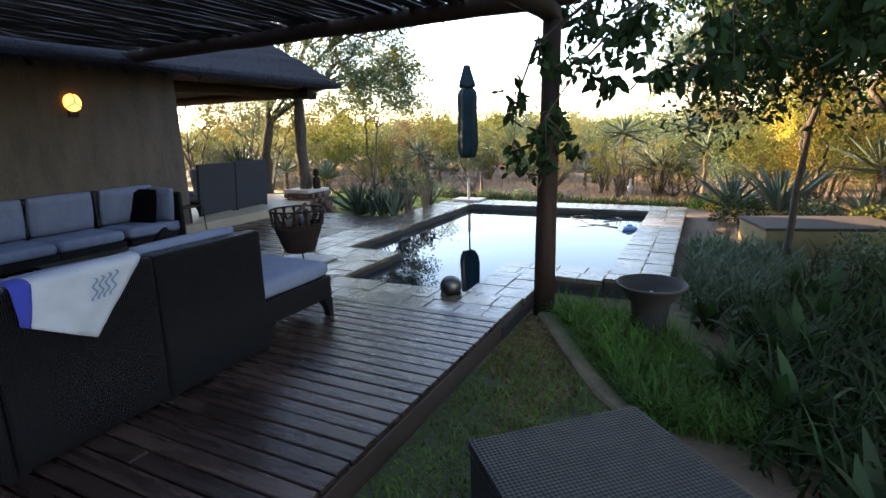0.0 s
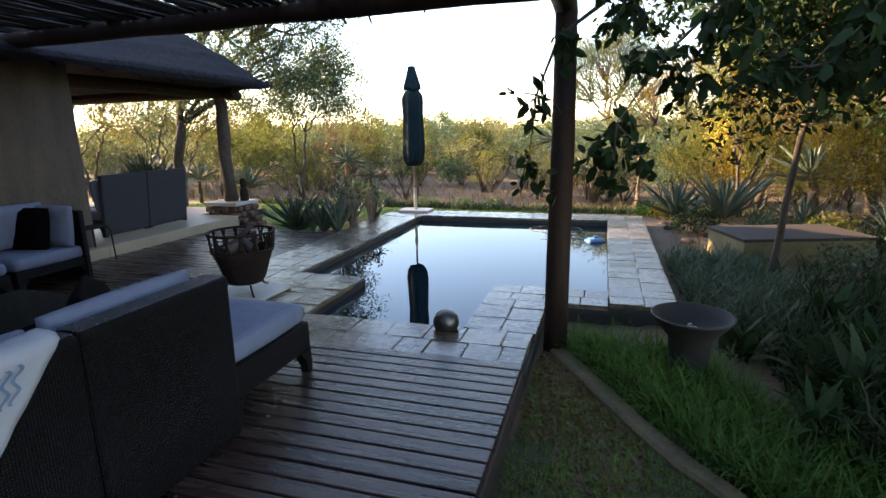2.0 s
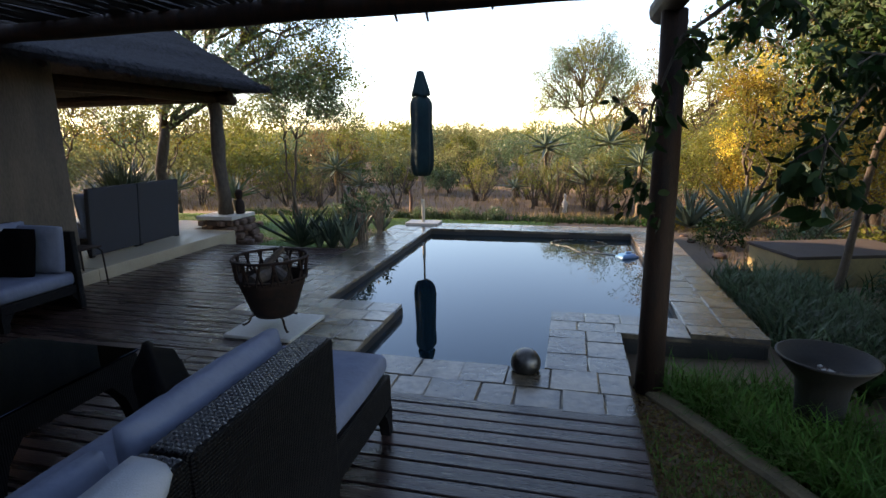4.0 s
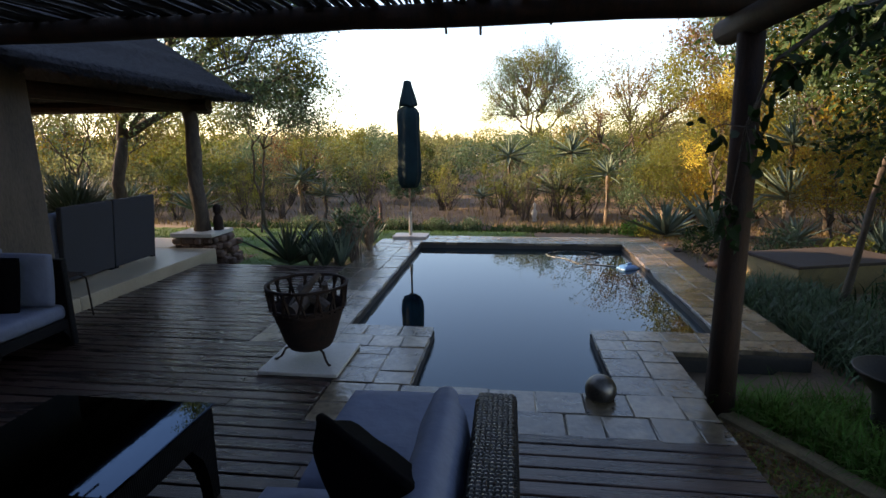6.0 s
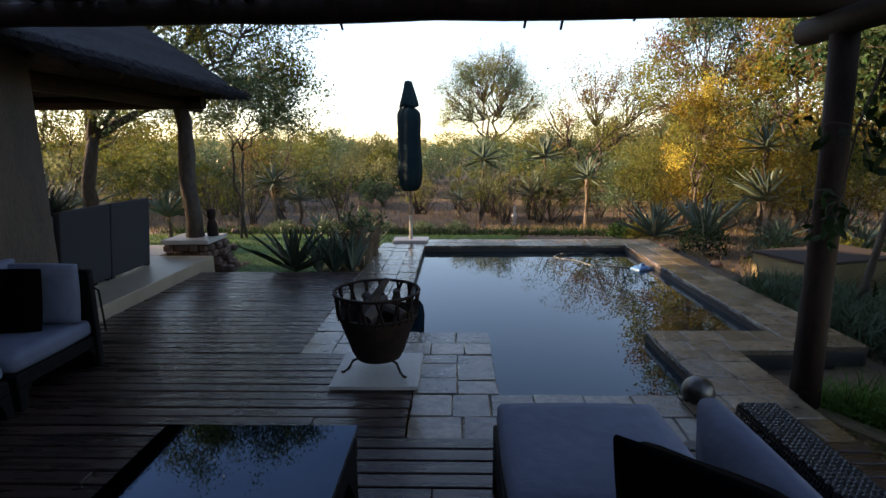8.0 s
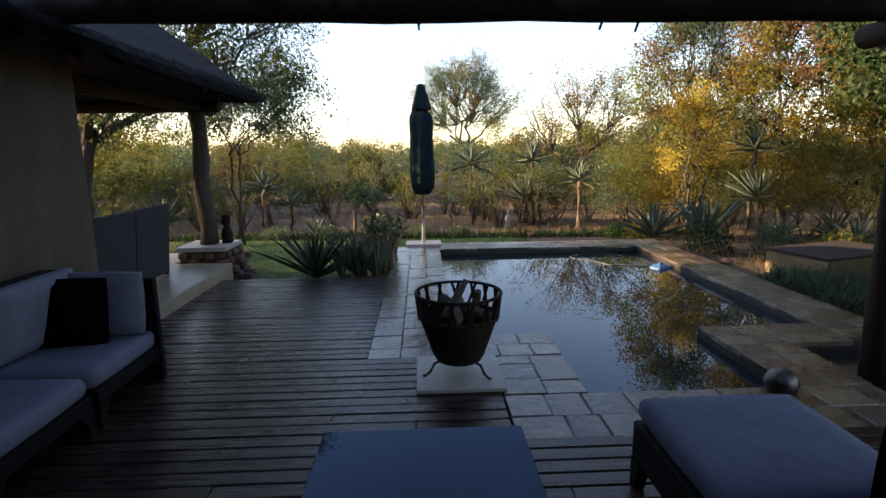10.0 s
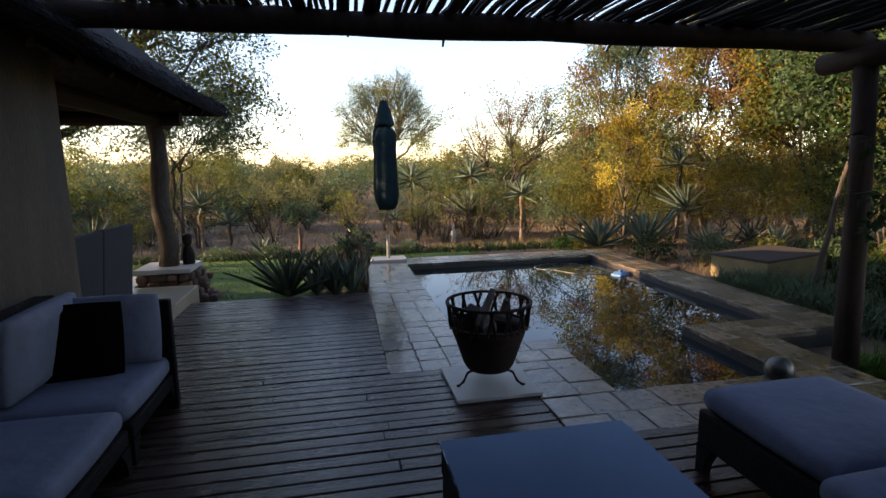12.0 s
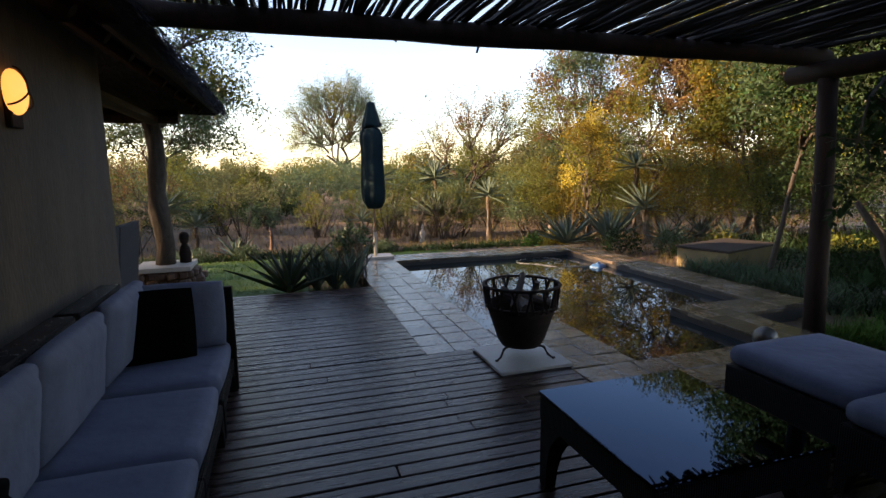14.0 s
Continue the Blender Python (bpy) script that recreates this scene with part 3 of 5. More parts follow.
@functools.lru_cache(None)
def weave_mesh(high):
    """Over-and-under strands, domed one by one, on the inner face and the top of a back panel."""
    pitch = 0.0155
    V, F = [], []

    def sheet(nu, nv, place, flip):
        for i in range(nu):
            for j in range(nv):
                a, b = (0.62, 0.36) if (i + j) % 2 else (0.36, 0.62)
                n0 = len(V)
                for du, dv, h in ((-a, -b, 0), (a, -b, 0), (a, b, 0), (-a, b, 0), (-a * .5, -b * .5, 1), (a * .5, -b * .5, 1), (a * .5, b * .5, 1), (-a * .5, b * .5, 1)):
                    x, y, z = place((i - (nu - 1) / 2 + du) * pitch, (j + 0.5 + dv) * pitch, 0.0005 + 0.0045 * h)
                    V.append((x - 0.012 * (z - 0.14), y, z))
                for f in ((0, 1, 5, 4), (1, 2, 6, 5), (2, 3, 7, 6), (3, 0, 4, 7), (4, 5, 6, 7)):
                    F.append([n0 + k for k in (f[::-1] if flip else f)])
    ny, nz = int(0.735 / pitch), 26
    sheet(ny, nz, lambda u, v, h: (0.095 + h, u, high - 0.02 - nz * pitch + v), False)
    sheet(ny, 7, lambda u, v, h: (-0.021 + v, u, high + h), True)
    o = from_arrays("weave", V, F, M_STRAND, smooth=True)
    me = o.data
    bpy.data.objects.remove(o)
    return me


def sofa_module(x, y, rz, back=True, side=0, name="sofa_module", label="", thick=0.13, cover=False, deep=0.0, high=0.80, sink=0.0):
    """A wicker seat 0.75 square, back along its -x side (local), front towards +x."""
    e = empty(name, x, y, 0, rz, label, "sofa")
    S = 0.745 / 2
    part("seat_frame", newbox(-S, S + deep, -S, S, 0.15, 0.105 + thick, 0.012, 2), M_WICK, e, "dark brown woven seat frame")
    for sx in (-1, 1):
        for sy in (-1, 1):
            bm = bmesh.new()
            x1, y1 = sx * S + (deep if sx > 0 else 0), sy * S
            prev = None
            for z, w in ((0.0, 0.05), (0.05, 0.055), (0.1, 0.07), (0.15, 0.11)):
                r = [bm.verts.new((x1 - sx * a * w, y1 - sy * b * w, z)) for a, b in ((0, 0), (1, 0), (1, 1), (0, 1))]
                if prev:
                    for k in range(4):
                        bm.faces.new((prev[k], prev[(k + 1) % 4], r[(k + 1) % 4], r[k]))
                else:
                    bm.faces.new(r)
                prev = r
            bmesh.ops.recalc_face_normals(bm, faces=bm.faces[:])
            part("leg", bm, M_WICK, e)
    bm = cushion(0.735 + deep, 0.738, 0.13, 0.1, seed=x)
    c = part("seat_cushion", bm, M_CUSH, e, "grey-blue canvas seat cushion", smooth=True)
    c.location = (deep / 2, 0, 0.168 + thick)
    if back:
        bm = newbox(-0.035, 0.035 if cover else 0.095, -S, S, 0.02, 0.86 if cover else high, 0.018, 2)
        for v in bm.verts:
            v.co.x -= (0.10 if cover else 0.012) * (v.co.z - 0.14)
        b = part("backrest", bm, M_SLATE if cover else M_WICK, e, "slate grey cloth-covered back panel" if cover else "woven backrest panel")
        b.location = (-S + 0.015, 0, 0)
        if not cover:
            w = new("weave", weave_mesh(high))
            w.parent = b
            tagged(w, "glossy dark basket weave", "", "", "stuff")
        c = part("back_cushion", cushion(0.46, 0.71, 0.14, 0.45, seed=x + y), M_CUSH, e, "plump grey-blue back cushion", smooth=True)
        c.matrix_local = pose(-S + (0.13 if cover else 0.175), 0, 0.56 if cover else high - 0.20 - sink, 0, 97, 0)
    if side:
        bm = newbox(-S, S, -0.03, 0.03, 0.0, 0.74, 0.015, 2)
        b = part("side_panel", bm, M_WICK, e, "woven end panel")
        b.location = (0.02, side * (S - 0.02), 0)
        c = part("side_cushion", cushion(0.44, 0.62, 0.13, 0.45, seed=x + y + 3), M_CUSH, e, "grey-blue side cushion", smooth=True)
        c.matrix_local = pose(0.04, side * (S - 0.11), 0.58, 0, 96, 90 * side)
    return e


GL, GR = "modular sofa along the wall", "modular sofa with its back to the garden"
LBL = "dark wicker sofa module, grey-blue cushions"
tagged(sofa_module(-6.57, 4.32, 0, True, 1, label="dark wicker corner sofa module with grey-blue cushions, by the step"), group=GL)
for k, yy in enumerate((3.52, 2.77, 2.02, 1.27)):
    tagged(sofa_module(-6.57, yy, 0, label=LBL + ", against the plaster wall"), group=GL)
tagged(sofa_module(-2.96, 2.895, 180, False, label="dark wicker footstool module with grey-blue cushion, at the pool end", thick=0.225), group=GR)
tagged(sofa_module(-2.93, 2.15, 180, label=LBL + ", next to the footstool", thick=0.225, deep=0.14, high=0.835, sink=-0.005), group=GR)
tagged(sofa_module(-2.93, 1.40, 180, label=LBL + " with a towel over its back", thick=0.225, deep=0.14, high=0.835, sink=0.015), group=GR)
tagged(sofa_module(-2.93, 0.65, 180, label=LBL + ", plain back to the garden", thick=0.225, deep=0.14, high=0.822, sink=0.075), group=GR)

# coffee table
ct = empty("coffee_table", -4.315, 2.61, 0, label="low dark wicker coffee table with black glass top", category="table")
part("tabletop", newbox(-0.403, 0.403, -0.403, 0.403, 0.452, 0.466, 0.003, 1), M_TABLE, ct, "black glass top, sky's blue put into its mirror colour")
part("apron", newbox(-0.398, 0.398, -0.398, 0.398, 0.33, 0.449, 0.01, 2), M_WICK, ct)
for sx in (-1, 1):
    for sy in (-1, 1):
        bm = bmesh.new()
        prev = None
        for z, w in ((0.0, 0.055), (0.08, 0.06), (0.17, 0.075), (0.24, 0.1), (0.329, 0.17)):
            r = [bm.verts.new((sx * (0.393 - a * w), sy * (0.393 - c_ * w), z)) for a, c_ in ((0, 0), (1, 0), (1, 1), (0, 1))]
            if prev:
                for k in range(4):
                    bm.faces.new((prev[k], prev[(k + 1) % 4], r[(k + 1) % 4], r[k]))
            else:
                bm.faces.new(r)
            prev = r
        bmesh.ops.recalc_face_normals(bm, faces=bm.faces[:])
        part("leg", bm, M_WICK, ct)

# fire basket
slab = tagged(part("hearth_slab", newbox(-4.36, -3.76, 4.255, 4.845, 0.002, 0.03, 0.004), M_SLAB), "square pale stone slab under the fire basket on the deck", "slab")
fb = empty("fire_basket", -4.06, 4.55, 0.03, label="rusty iron fire basket with pierced rim, on a pale slab", category="fire basket")
bm = bmesh.new()
prof = [(0.11, 0.085), (0.145, 0.095), (0.17, 0.14), (0.205, 0.25), (0.238, 0.35), (0.25, 0.40)]
prof += [(r - 0.008, z) for r, z in prof[::-1]]
lathe(bm, prof, 36)
part("bowl", bm, M_IRON, fb, "solid rusty lower bowl", smooth=True)
bm = bmesh.new()
for z, r in ((0.405, 0.252), (0.56, 0.272)):
    tube(bm, [(r * math.cos(a), r * math.sin(a), z) for a in [k * math.pi / 18 for k in range(37)]], 0.011, 6, caps=False)
part("rim", bm, M_IRON, fb, smooth=True)
bm = bmesh.new()
rf = random.Random(3)
for k in range(30):
    a = 2 * math.pi * k / 30
    a2 = a + (0.17 if k % 2 else -0.17) + rf.uniform(-0.05, 0.05)
    tube(bm, [(0.252 * math.cos(a), 0.252 * math.sin(a), 0.385), (0.26 * math.cos((a + a2) / 2), 0.26 * math.sin((a + a2) / 2), 0.47), (0.27 * math.cos(a2), 0.27 * math.sin(a2), 0.56)], 0.0105, 5)
part("lattice", bm, M_IRON, fb, "cut-out pattern of iron bars")
for a in (200, 320, 80):
    c_, s_ = math.cos(radians(a)), math.sin(radians(a))
    pr = [(0.10, 0.10), (0.17, 0.085), (0.20, 0.03), (0.235, 0.009), (0.25, 0.014)]
    part("leg", tube(bmesh.new(), [(r * c_, r * s_, z) for r, z in pr], 0.009, 6), M_IRON, fb)
for k, (p, q, r) in enumerate((((-0.1, -0.08, 0.42), (0.06, 0.1, 0.64), 0.03), ((0.2, -0.1, 0.42), (-0.12, 0.14, 0.5), 0.04), ((-0.05, -0.2, 0.42), (0.02, 0.2, 0.47), 0.045), ((0.1, 0.05, 0.4), (0.14, 0.0, 0.58), 0.03))):
    o = tagged(part("firewood_log", tube(bmesh.new(), wobbly(p, q, 4, 0.02, k * 3.1), [r, r * 1.1, r, r * .9, r * .8], 9, 0.3), M_CHAR), "weathered charred log lying in the fire basket", "firewood", "logs in the fire basket")
    o.location = (-4.06, 4.55, 0.03)

fb.scale = (1.09, 1.09, 1.04)

# parasol
um = empty("parasol", -4.28, 9.88, 0.03, label="closed dark teal parasol standing in a pale slab by the pool", category="parasol")
part("pole", tube(bmesh.new(), [(0, 0, 0.35), (0, 0, 2.5)], 0.019, 10), mat("parasol_wood", (0.2, 0.13, 0.08), None, 0.5), um, "brown wooden pole")
part("socket", tube(bmesh.new(), [(0, 0, 0), (0, 0, 0.42)], 0.03, 12), M_POLE, um, "white steel socket tube")


def pleated(prof, seg=48, folds=7, deep=0.09, seed=0):
    bm = bmesh.new()
    rings = []
    for r, z in prof:
        rings.append([bm.verts.new((r * (1 + deep * math.cos(folds * a + 0.6 * math.sin(z * 3))) * math.cos(a + 0.12 * z), r * (1 + deep * math.cos(folds * a)) * math.sin(a + 0.12 * z), z + 0.02 * math.sin(a * 3 + seed) * (r > 0.1))) for a in [2 * math.pi * k / seg for k in range(seg)]])
    for a, b in zip(rings, rings[1:]):
        for k in range(seg):
            bm.faces.new((a[k], a[(k + 1) % seg], b[(k + 1) % seg], b[k]))
    bm.faces.new(rings[-1])
    return bm


part("canopy", pleated([(0.03, 0.83), (0.13, 0.86), (0.178, 0.95), (0.198, 1.1), (0.19, 1.4), (0.178, 1.75), (0.188, 2.0), (0.182, 2.1), (0.145, 2.17), (0.08, 2.21), (0.055, 2.23)]), M_TEAL, um, "folded dark teal canopy", smooth=True)
part("vent_cap", pleated([(0.07, 2.22), (0.155, 2.21), (0.15, 2.26), (0.105, 2.42), (0.07, 2.56), (0.06, 2.615), (0.02, 2.63)], folds=5, deep=0.12, seed=2), M_TEAL, um, "small peaked top flap", smooth=True)
tagged(part("parasol_slab", newbox(-4.58, -3.98, 9.72, 10.1, -0.05, 0.035, 0.005), M_SLAB), "pale square slab under the closed parasol", "slab")

# ball on the coping
bm = bmesh.new()
bmesh.ops.create_uvsphere(bm, u_segments=32, v_segments=20, radius=0.1)
for v in bm.verts:
    v.co.z = max(v.co.z, -0.052)
o = tagged(part("metal_ball", bm, M_STEEL, smooth=True), "dull metal garden ball resting on the stone coping", "ball")
o.location = (-1.955, 4.17, 0.050)

# planter bowl
bm = bmesh.new()
prof = [(0.12, 0.0), (0.13, 0.02), (0.125, 0.2), (0.14, 0.34), (0.205, 0.42), (0.248, 0.475), (0.255, 0.49), (0.24, 0.492), (0.205, 0.43), (0.14, 0.385), (0.01, 0.37)]
o = part("bird_bath", lathe(bm, prof, 40), M_CLAY, smooth=True)
tagged(o, "wide dark clay bowl on a tapering foot among the garden plants", "bird bath")
o.location = (-0.25, 4.08, -0.2)


# ---- small things on the deck ----
def towel():
    e = empty("towel", -2.50, 1.40, 0.84, label="white beach towel with blue stripe draped over the sofa back", category="towel")
    TL, TR, BR, BL = (1.12, 0.85), (1.70, 0.86), (1.43, 0.52), (1.13, 0.68)

    def patch(u0, u1, m, name, lab, lift=0.0, v0=-0.25, v1=1.0, nu=16, nv=18, keep=None):
        bm = bmesh.new()
        g = []
        for j in range(nv + 1):
            v = v0 + (v1 - v0) * j / nv
            row = []
            for i in range(nu + 1):
                u = u0 + (u1 - u0) * i / nu
                vv = max(v, 0)
                y = (TL[0] * (1 - u) + TR[0] * u) * (1 - vv) + (BL[0] * (1 - u) + BR[0] * u) * vv
                z = (TL[1] * (1 - u) + TR[1] * u) * (1 - vv) + (BL[1] * (1 - u) + BR[1] * u) * vv
                x = -2.532 + 0.012 * (z - 0.14) + 0.004
                if v < 0:
                    x, z = x + v * 0.4, z + 0.012 * math.sin(min(1, -v * 8) * math.pi / 2)
                x += 0.010 * math.sin(u * 9 + vv * 3) * vv + 0.006 * noise.noise(Vector((u * 7, v * 7, 0))) + 0.010 + lift
                row.append(bm.verts.new((x + 2.50, y - 1.40, z - 0.84)))
            g.append(row)
        for j in range(nv):
            for i in range(nu):
                bm.faces.new((g[j][i], g[j][i + 1], g[j + 1][i + 1], g[j + 1][i]))
        o = part(name, bm, m, e, lab, smooth=True)
        s = o.modifiers.new("thick", "SOLIDIFY")
        s.thickness = 0.006
        return o
    patch(0.14, 1.0, M_WHITE, "cloth", "white terry cloth")
    patch(0.0, 0.139, M_BLUE, "stripe", "royal blue end stripe", nu=4)
    for k in range(4):
        bm = bmesh.new()
        u0 = 0.66 + 0.055 * k
        g = []
        for j in range(15):
            v = 0.16 - 0.02 * k + 0.36 * j / 14
            uc = u0 + 0.022 * math.sin(j * 0.85) + 0.006 * j - 0.04
            r = []
            for uu in (uc - 0.012, uc + 0.012):
                y = (TL[0] * (1 - uu) + TR[0] * uu) * (1 - v) + (BL[0] * (1 - uu) + BR[0] * uu) * v
                z = (TL[1] * (1 - uu) + TR[1] * uu) * (1 - v) + (BL[1] * (1 - uu) + BR[1] * uu) * v
                x = -2.532 + 0.012 * (z - 0.14) + 0.004 + 0.010 * math.sin(uu * 9 + v * 3) * v + 0.006 * noise.noise(Vector((uu * 7, v * 7, 0))) + 0.026
                r.append(bm.verts.new((x + 2.50, y - 1.40, z - 0.84)))
            g.append(r)
        for a, b in zip(g, g[1:]):
            bm.faces.new((a[0], a[1], b[1], b[0]))
        part("wave_print", bm, M_PRINT, e, "slate blue printed wave")


towel()


def pillow(x, y, z, rx, ry, rz, s, m, label, grp=""):
    o = tagged(part("throw_pillow", cushion(s, s, 0.15, 0.75, seed=x), m, smooth=True), label, "pillow", grp)
    o.matrix_world = pose(x, y, z, rx, ry, rz)


pillow(-6.62, 4.42, 0.56, 78, 0, 8, 0.47, M_BLACK, "square black throw pillow leaning on the sofa's end cushion")
pillow(-2.90, 2.16, 0.665, 0, 74, 48, 0.45, M_BLACK, "square black throw pillow leaning on the back cushion")
pillow(-6.60, 2.25, 0.53, 0, 104, 0, 0.42, M_BLACK, "square black throw pillow midway along the wall sofa")

e0 = sofa_module(-7.80, 7.07, 180, label="slate-covered sofa module on the terrace, back to the pool", cover=True)
e0.location.z = 0.14
tagged(e0, group="terrace sofa")
tagged(copy_thing(e0, pose(-7.80, 6.31, 0.14, 0, 0, 180)), group="terrace sofa")

st = empty("side_table", -6.80, 5.2, 0, label="small black metal side table with bent tube legs, beside the sofa", category="table")
part("top", newbox(-0.14, 0.14, -0.2, 0.2, 0.425, 0.44, 0.004), M_IRON, st)
for sy in (-0.18, 0.18):
    part("leg", tube(bmesh.new(), [(-0.14, sy, 0.0), (-0.15, sy, 0.38), (-0.12, sy, 0.415), (0.1, sy, 0.415), (0.15, sy, 0.38), (0.17, sy, 0.0)], 0.009, 6), M_IRON, st)

# wicker pouf on the lawn
pf = empty("pouf", -0.161, 1.655, -0.165, 43.5, label="low dark grey woven footstool standing on the lawn", category="footstool")
part("top", newbox(-0.375, 0.375, -0.375, 0.375, 0.40, 0.445, 0.012, 2), M_POUF, pf)
part("body", newbox(-0.37, 0.37, -0.37, 0.37, 0.05, 0.40, 0.01, 2), M_POUF, pf)
for sx in (-0.33, 0.33):
    for sy in (-0.33, 0.33):
        part("leg", newbox(sx - 0.03, sx + 0.03, sy - 0.03, sy + 0.03, 0.0, 0.05), M_POUF, pf)

pf.scale = (0.98, 0.98, 1.07)

# figurine, one plain mesh
bm = bmesh.new()
lathe(bm, [(0.078, 0.0), (0.082, 0.03), (0.07, 0.05), (0.078, 0.12), (0.074, 0.20), (0.05, 0.235), (0.046, 0.25), (0.062, 0.27), (0.066, 0.32), (0.058, 0.38), (0.03, 0.40), (0.01, 0.405)], 16)
for v in bm.verts:
    v.co.x *= 0.9 + 0.12 * math.sin(v.co.z * 20)
    v.co += v.co.normalized() * 0.006 * noise.noise(v.co * 30)
o = tagged(part("carved_figurine", bm, M_IRON, smooth=True), "small dark carved head sculpture on the pale plinth cap", "sculpture")
o.location = (-7.08, 8.50, 0.335)

# pool cleaner and hose
pc = empty("pool_cleaner", -0.92, 8.16, -0.1, 30, label="light blue floating pool cleaner near the far side", category="pool cleaner")
part("shell", cushion(0.26, 0.18, 0.10, 0.5, 6), M_CLEAN, pc, smooth=True)
o = part("fin", newbox(-0.03, 0.06, -0.015, 0.015, 0.03, 0.08, 0.006), M_CLEAN, pc)
hp = [(-0.92, 8.16, -0.09)] + [(-1.2 - 0.12 * k, 8.35 + 0.02 * k, -0.094) for k in range(1, 4)]
hp += [(-1.55 + 0.42 * math.cos(a), 9.0 + 0.28 * math.sin(a), -0.094) for a in [-2.0 - k * 0.42 for k in range(14)]] + [(-1.25, 8.5, -0.094), (-1.6, 8.2, -0.1), (-2.0, 8.0, -0.12)]
tagged(part("cleaner_hose", tube(bmesh.new(), hp, 0.008, 6), M_HOSE, smooth=True), "thin white hose floating in a loop on the pool", "hose")

# planter box
pb = empty("masonry_planter", 0.75, 7.18, -0.17, 16, label="low ochre plastered box with rust-brown slab top", category="planter box")
part("body", newbox(0, 1.5, 0, 0.86, -0.1, 0.33, 0.01, 2), M_OCHRE, pb)
part("cap", newbox(-0.02, 1.52, -0.02, 0.88, 0.332, 0.37, 0.008, 2), M_RUST, pb, "rust-brown stained slab")

# garden kerb
KERB = [(-1.19, 4.42), (-0.96, 4.04), (-0.72, 3.60), (-0.53, 3.28), (-0.40, 3.08), (-0.20, 2.82), (0.10, 2.52), (0.60, 2.2), (1.3, 1.97), (2.2, 1.8)]


def kerb_x(y):
    for (x0, y0), (x1, y1) in zip(KERB, KERB[1:]):
        if y1 <= y <= y0:
            return x0 + (x1 - x0) * (y - y0) / (y1 - y0)
    return -1.2 if y > KERB[0][1] else 3.0


bm = bmesh.new()
prev = None
for i in range(len(KERB) - 1):
    for k in range(6):
        t = k / 6
        x, y = KERB[i][0] * (1 - t) + KERB[i + 1][0] * t, KERB[i][1] * (1 - t) + KERB[i + 1][1] * t
        d = Vector((KERB[i + 1][0] - KERB[i][0], KERB[i + 1][1] - KERB[i][1], 0)).normalized()
        nrm = Vector((-d.y, d.x, 0))
        w = 0.06 + 0.008 * noise.noise(Vector((x * 6, y * 6, 0)))
        zt = -0.125 + 0.012 * noise.noise(Vector((x * 4, y * 4, 3)))
        p = Vector((x, y, 0))
        r = [bm.verts.new(p + nrm * a + Vector((0, 0, z))) for a, z in ((w, -0.3), (w, zt - 0.02), (w * 0.7, zt), (-w * 0.7, zt), (-w, zt - 0.02), (-w, -0.3))]
        if prev:
            for q in range(5):
                bm.faces.new((prev[q], prev[q + 1], r[q + 1], r[q]))
        prev = r
tagged(part("kerb", bm, M_CONC, kind="structure"), "curved mossy concrete garden edging", "kerb")

# ---- plants ----
rng = np.random.default_rng(7)


def gz(xs, ys):
    return np.array([ground_z(a, b) for a, b in zip(xs, ys)])


def bent(p, q, r, amount, n=3):
    """Points from p to q that leave p bowed upwards and kinked."""
    d = (q - p).length
    out = [p]
    for k in range(1, n):
        t = k / n
        out.append(p.lerp(q, t) + Vector((r.uniform(-1, 1), r.uniform(-1, 1), r.uniform(-0.2, 1.0))) * d * amount * math.sin(math.pi * t))
    return out + [q]


def stuff_blades(name, label, xs, ys, length, width, m, lean=0.6, curl=0.6, seg=2, cat="grass", zoff=0.0, thing=False):
    v, f = blades(np.stack([xs, ys, gz(xs, ys) + zoff], 1), length, width, rng, lean, curl, seg)
    return tagged(from_arrays(name, v, f, m), label, cat, "", "" if thing else "stuff")


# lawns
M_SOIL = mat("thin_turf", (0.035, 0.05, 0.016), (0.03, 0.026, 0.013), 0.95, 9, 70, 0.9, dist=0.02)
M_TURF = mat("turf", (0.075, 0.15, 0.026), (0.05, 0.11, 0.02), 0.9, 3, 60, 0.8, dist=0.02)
n = 52000
ys = rng.uniform(-2.5, 4.4, n); xs = rng.uniform(-1.24, 1.2, n)
ok = np.array([x < kerb_x(y) - 0.07 for x, y in zip(xs, ys)]) & ~((ys > 3.0) & (rng.random(n) < (ys - 3.0) * 0.9))
stuff_blades("lawn", "short dark green lawn beside the deck", xs[ok], ys[ok], 0.055, 0.008, L_LAWN, 0.8, 0.8)
n = 24000
ys = rng.uniform(1.0, 4.5, n); xs = rng.uniform(-1.24, 0.2, n)
ok = np.array([x < kerb_x(y) - 0.07 for x, y in zip(xs, ys)]) & (rng.random(n) < np.maximum(0.12, (ys - 1.9) * 0.5))
c = np.stack([xs[ok], ys[ok], gz(xs[ok], ys[ok]) + 0.006], 1)
v, f = leaves(c, 0.032, rng, 0.5, 0.0, 0.8)
tagged(from_arrays("leaf_litter", v, f, L_RUSSET), "brown fallen leaves on the bare earth by the post", "leaf litter", "", "stuff")
n = 45000
ys = rng.uniform(7.75, 13.4, n); xs = rng.uniform(-12, -2.0, n)
ok = (ys < 13.3 + 0.3 * np.sin(xs * 1.3) - 0.1 * (xs + 5)) & ((xs < -4.8) | (ys > 10.1)) & ((xs < -7.7) | (xs > -6.9) | (ys > 8.8) | (ys < 8))
stuff_blades("lawn", "trimmed green lawn beyond the pool", xs[ok], ys[ok], 0.04, 0.012, L_LAWN, 0.8, 0.5, 1)

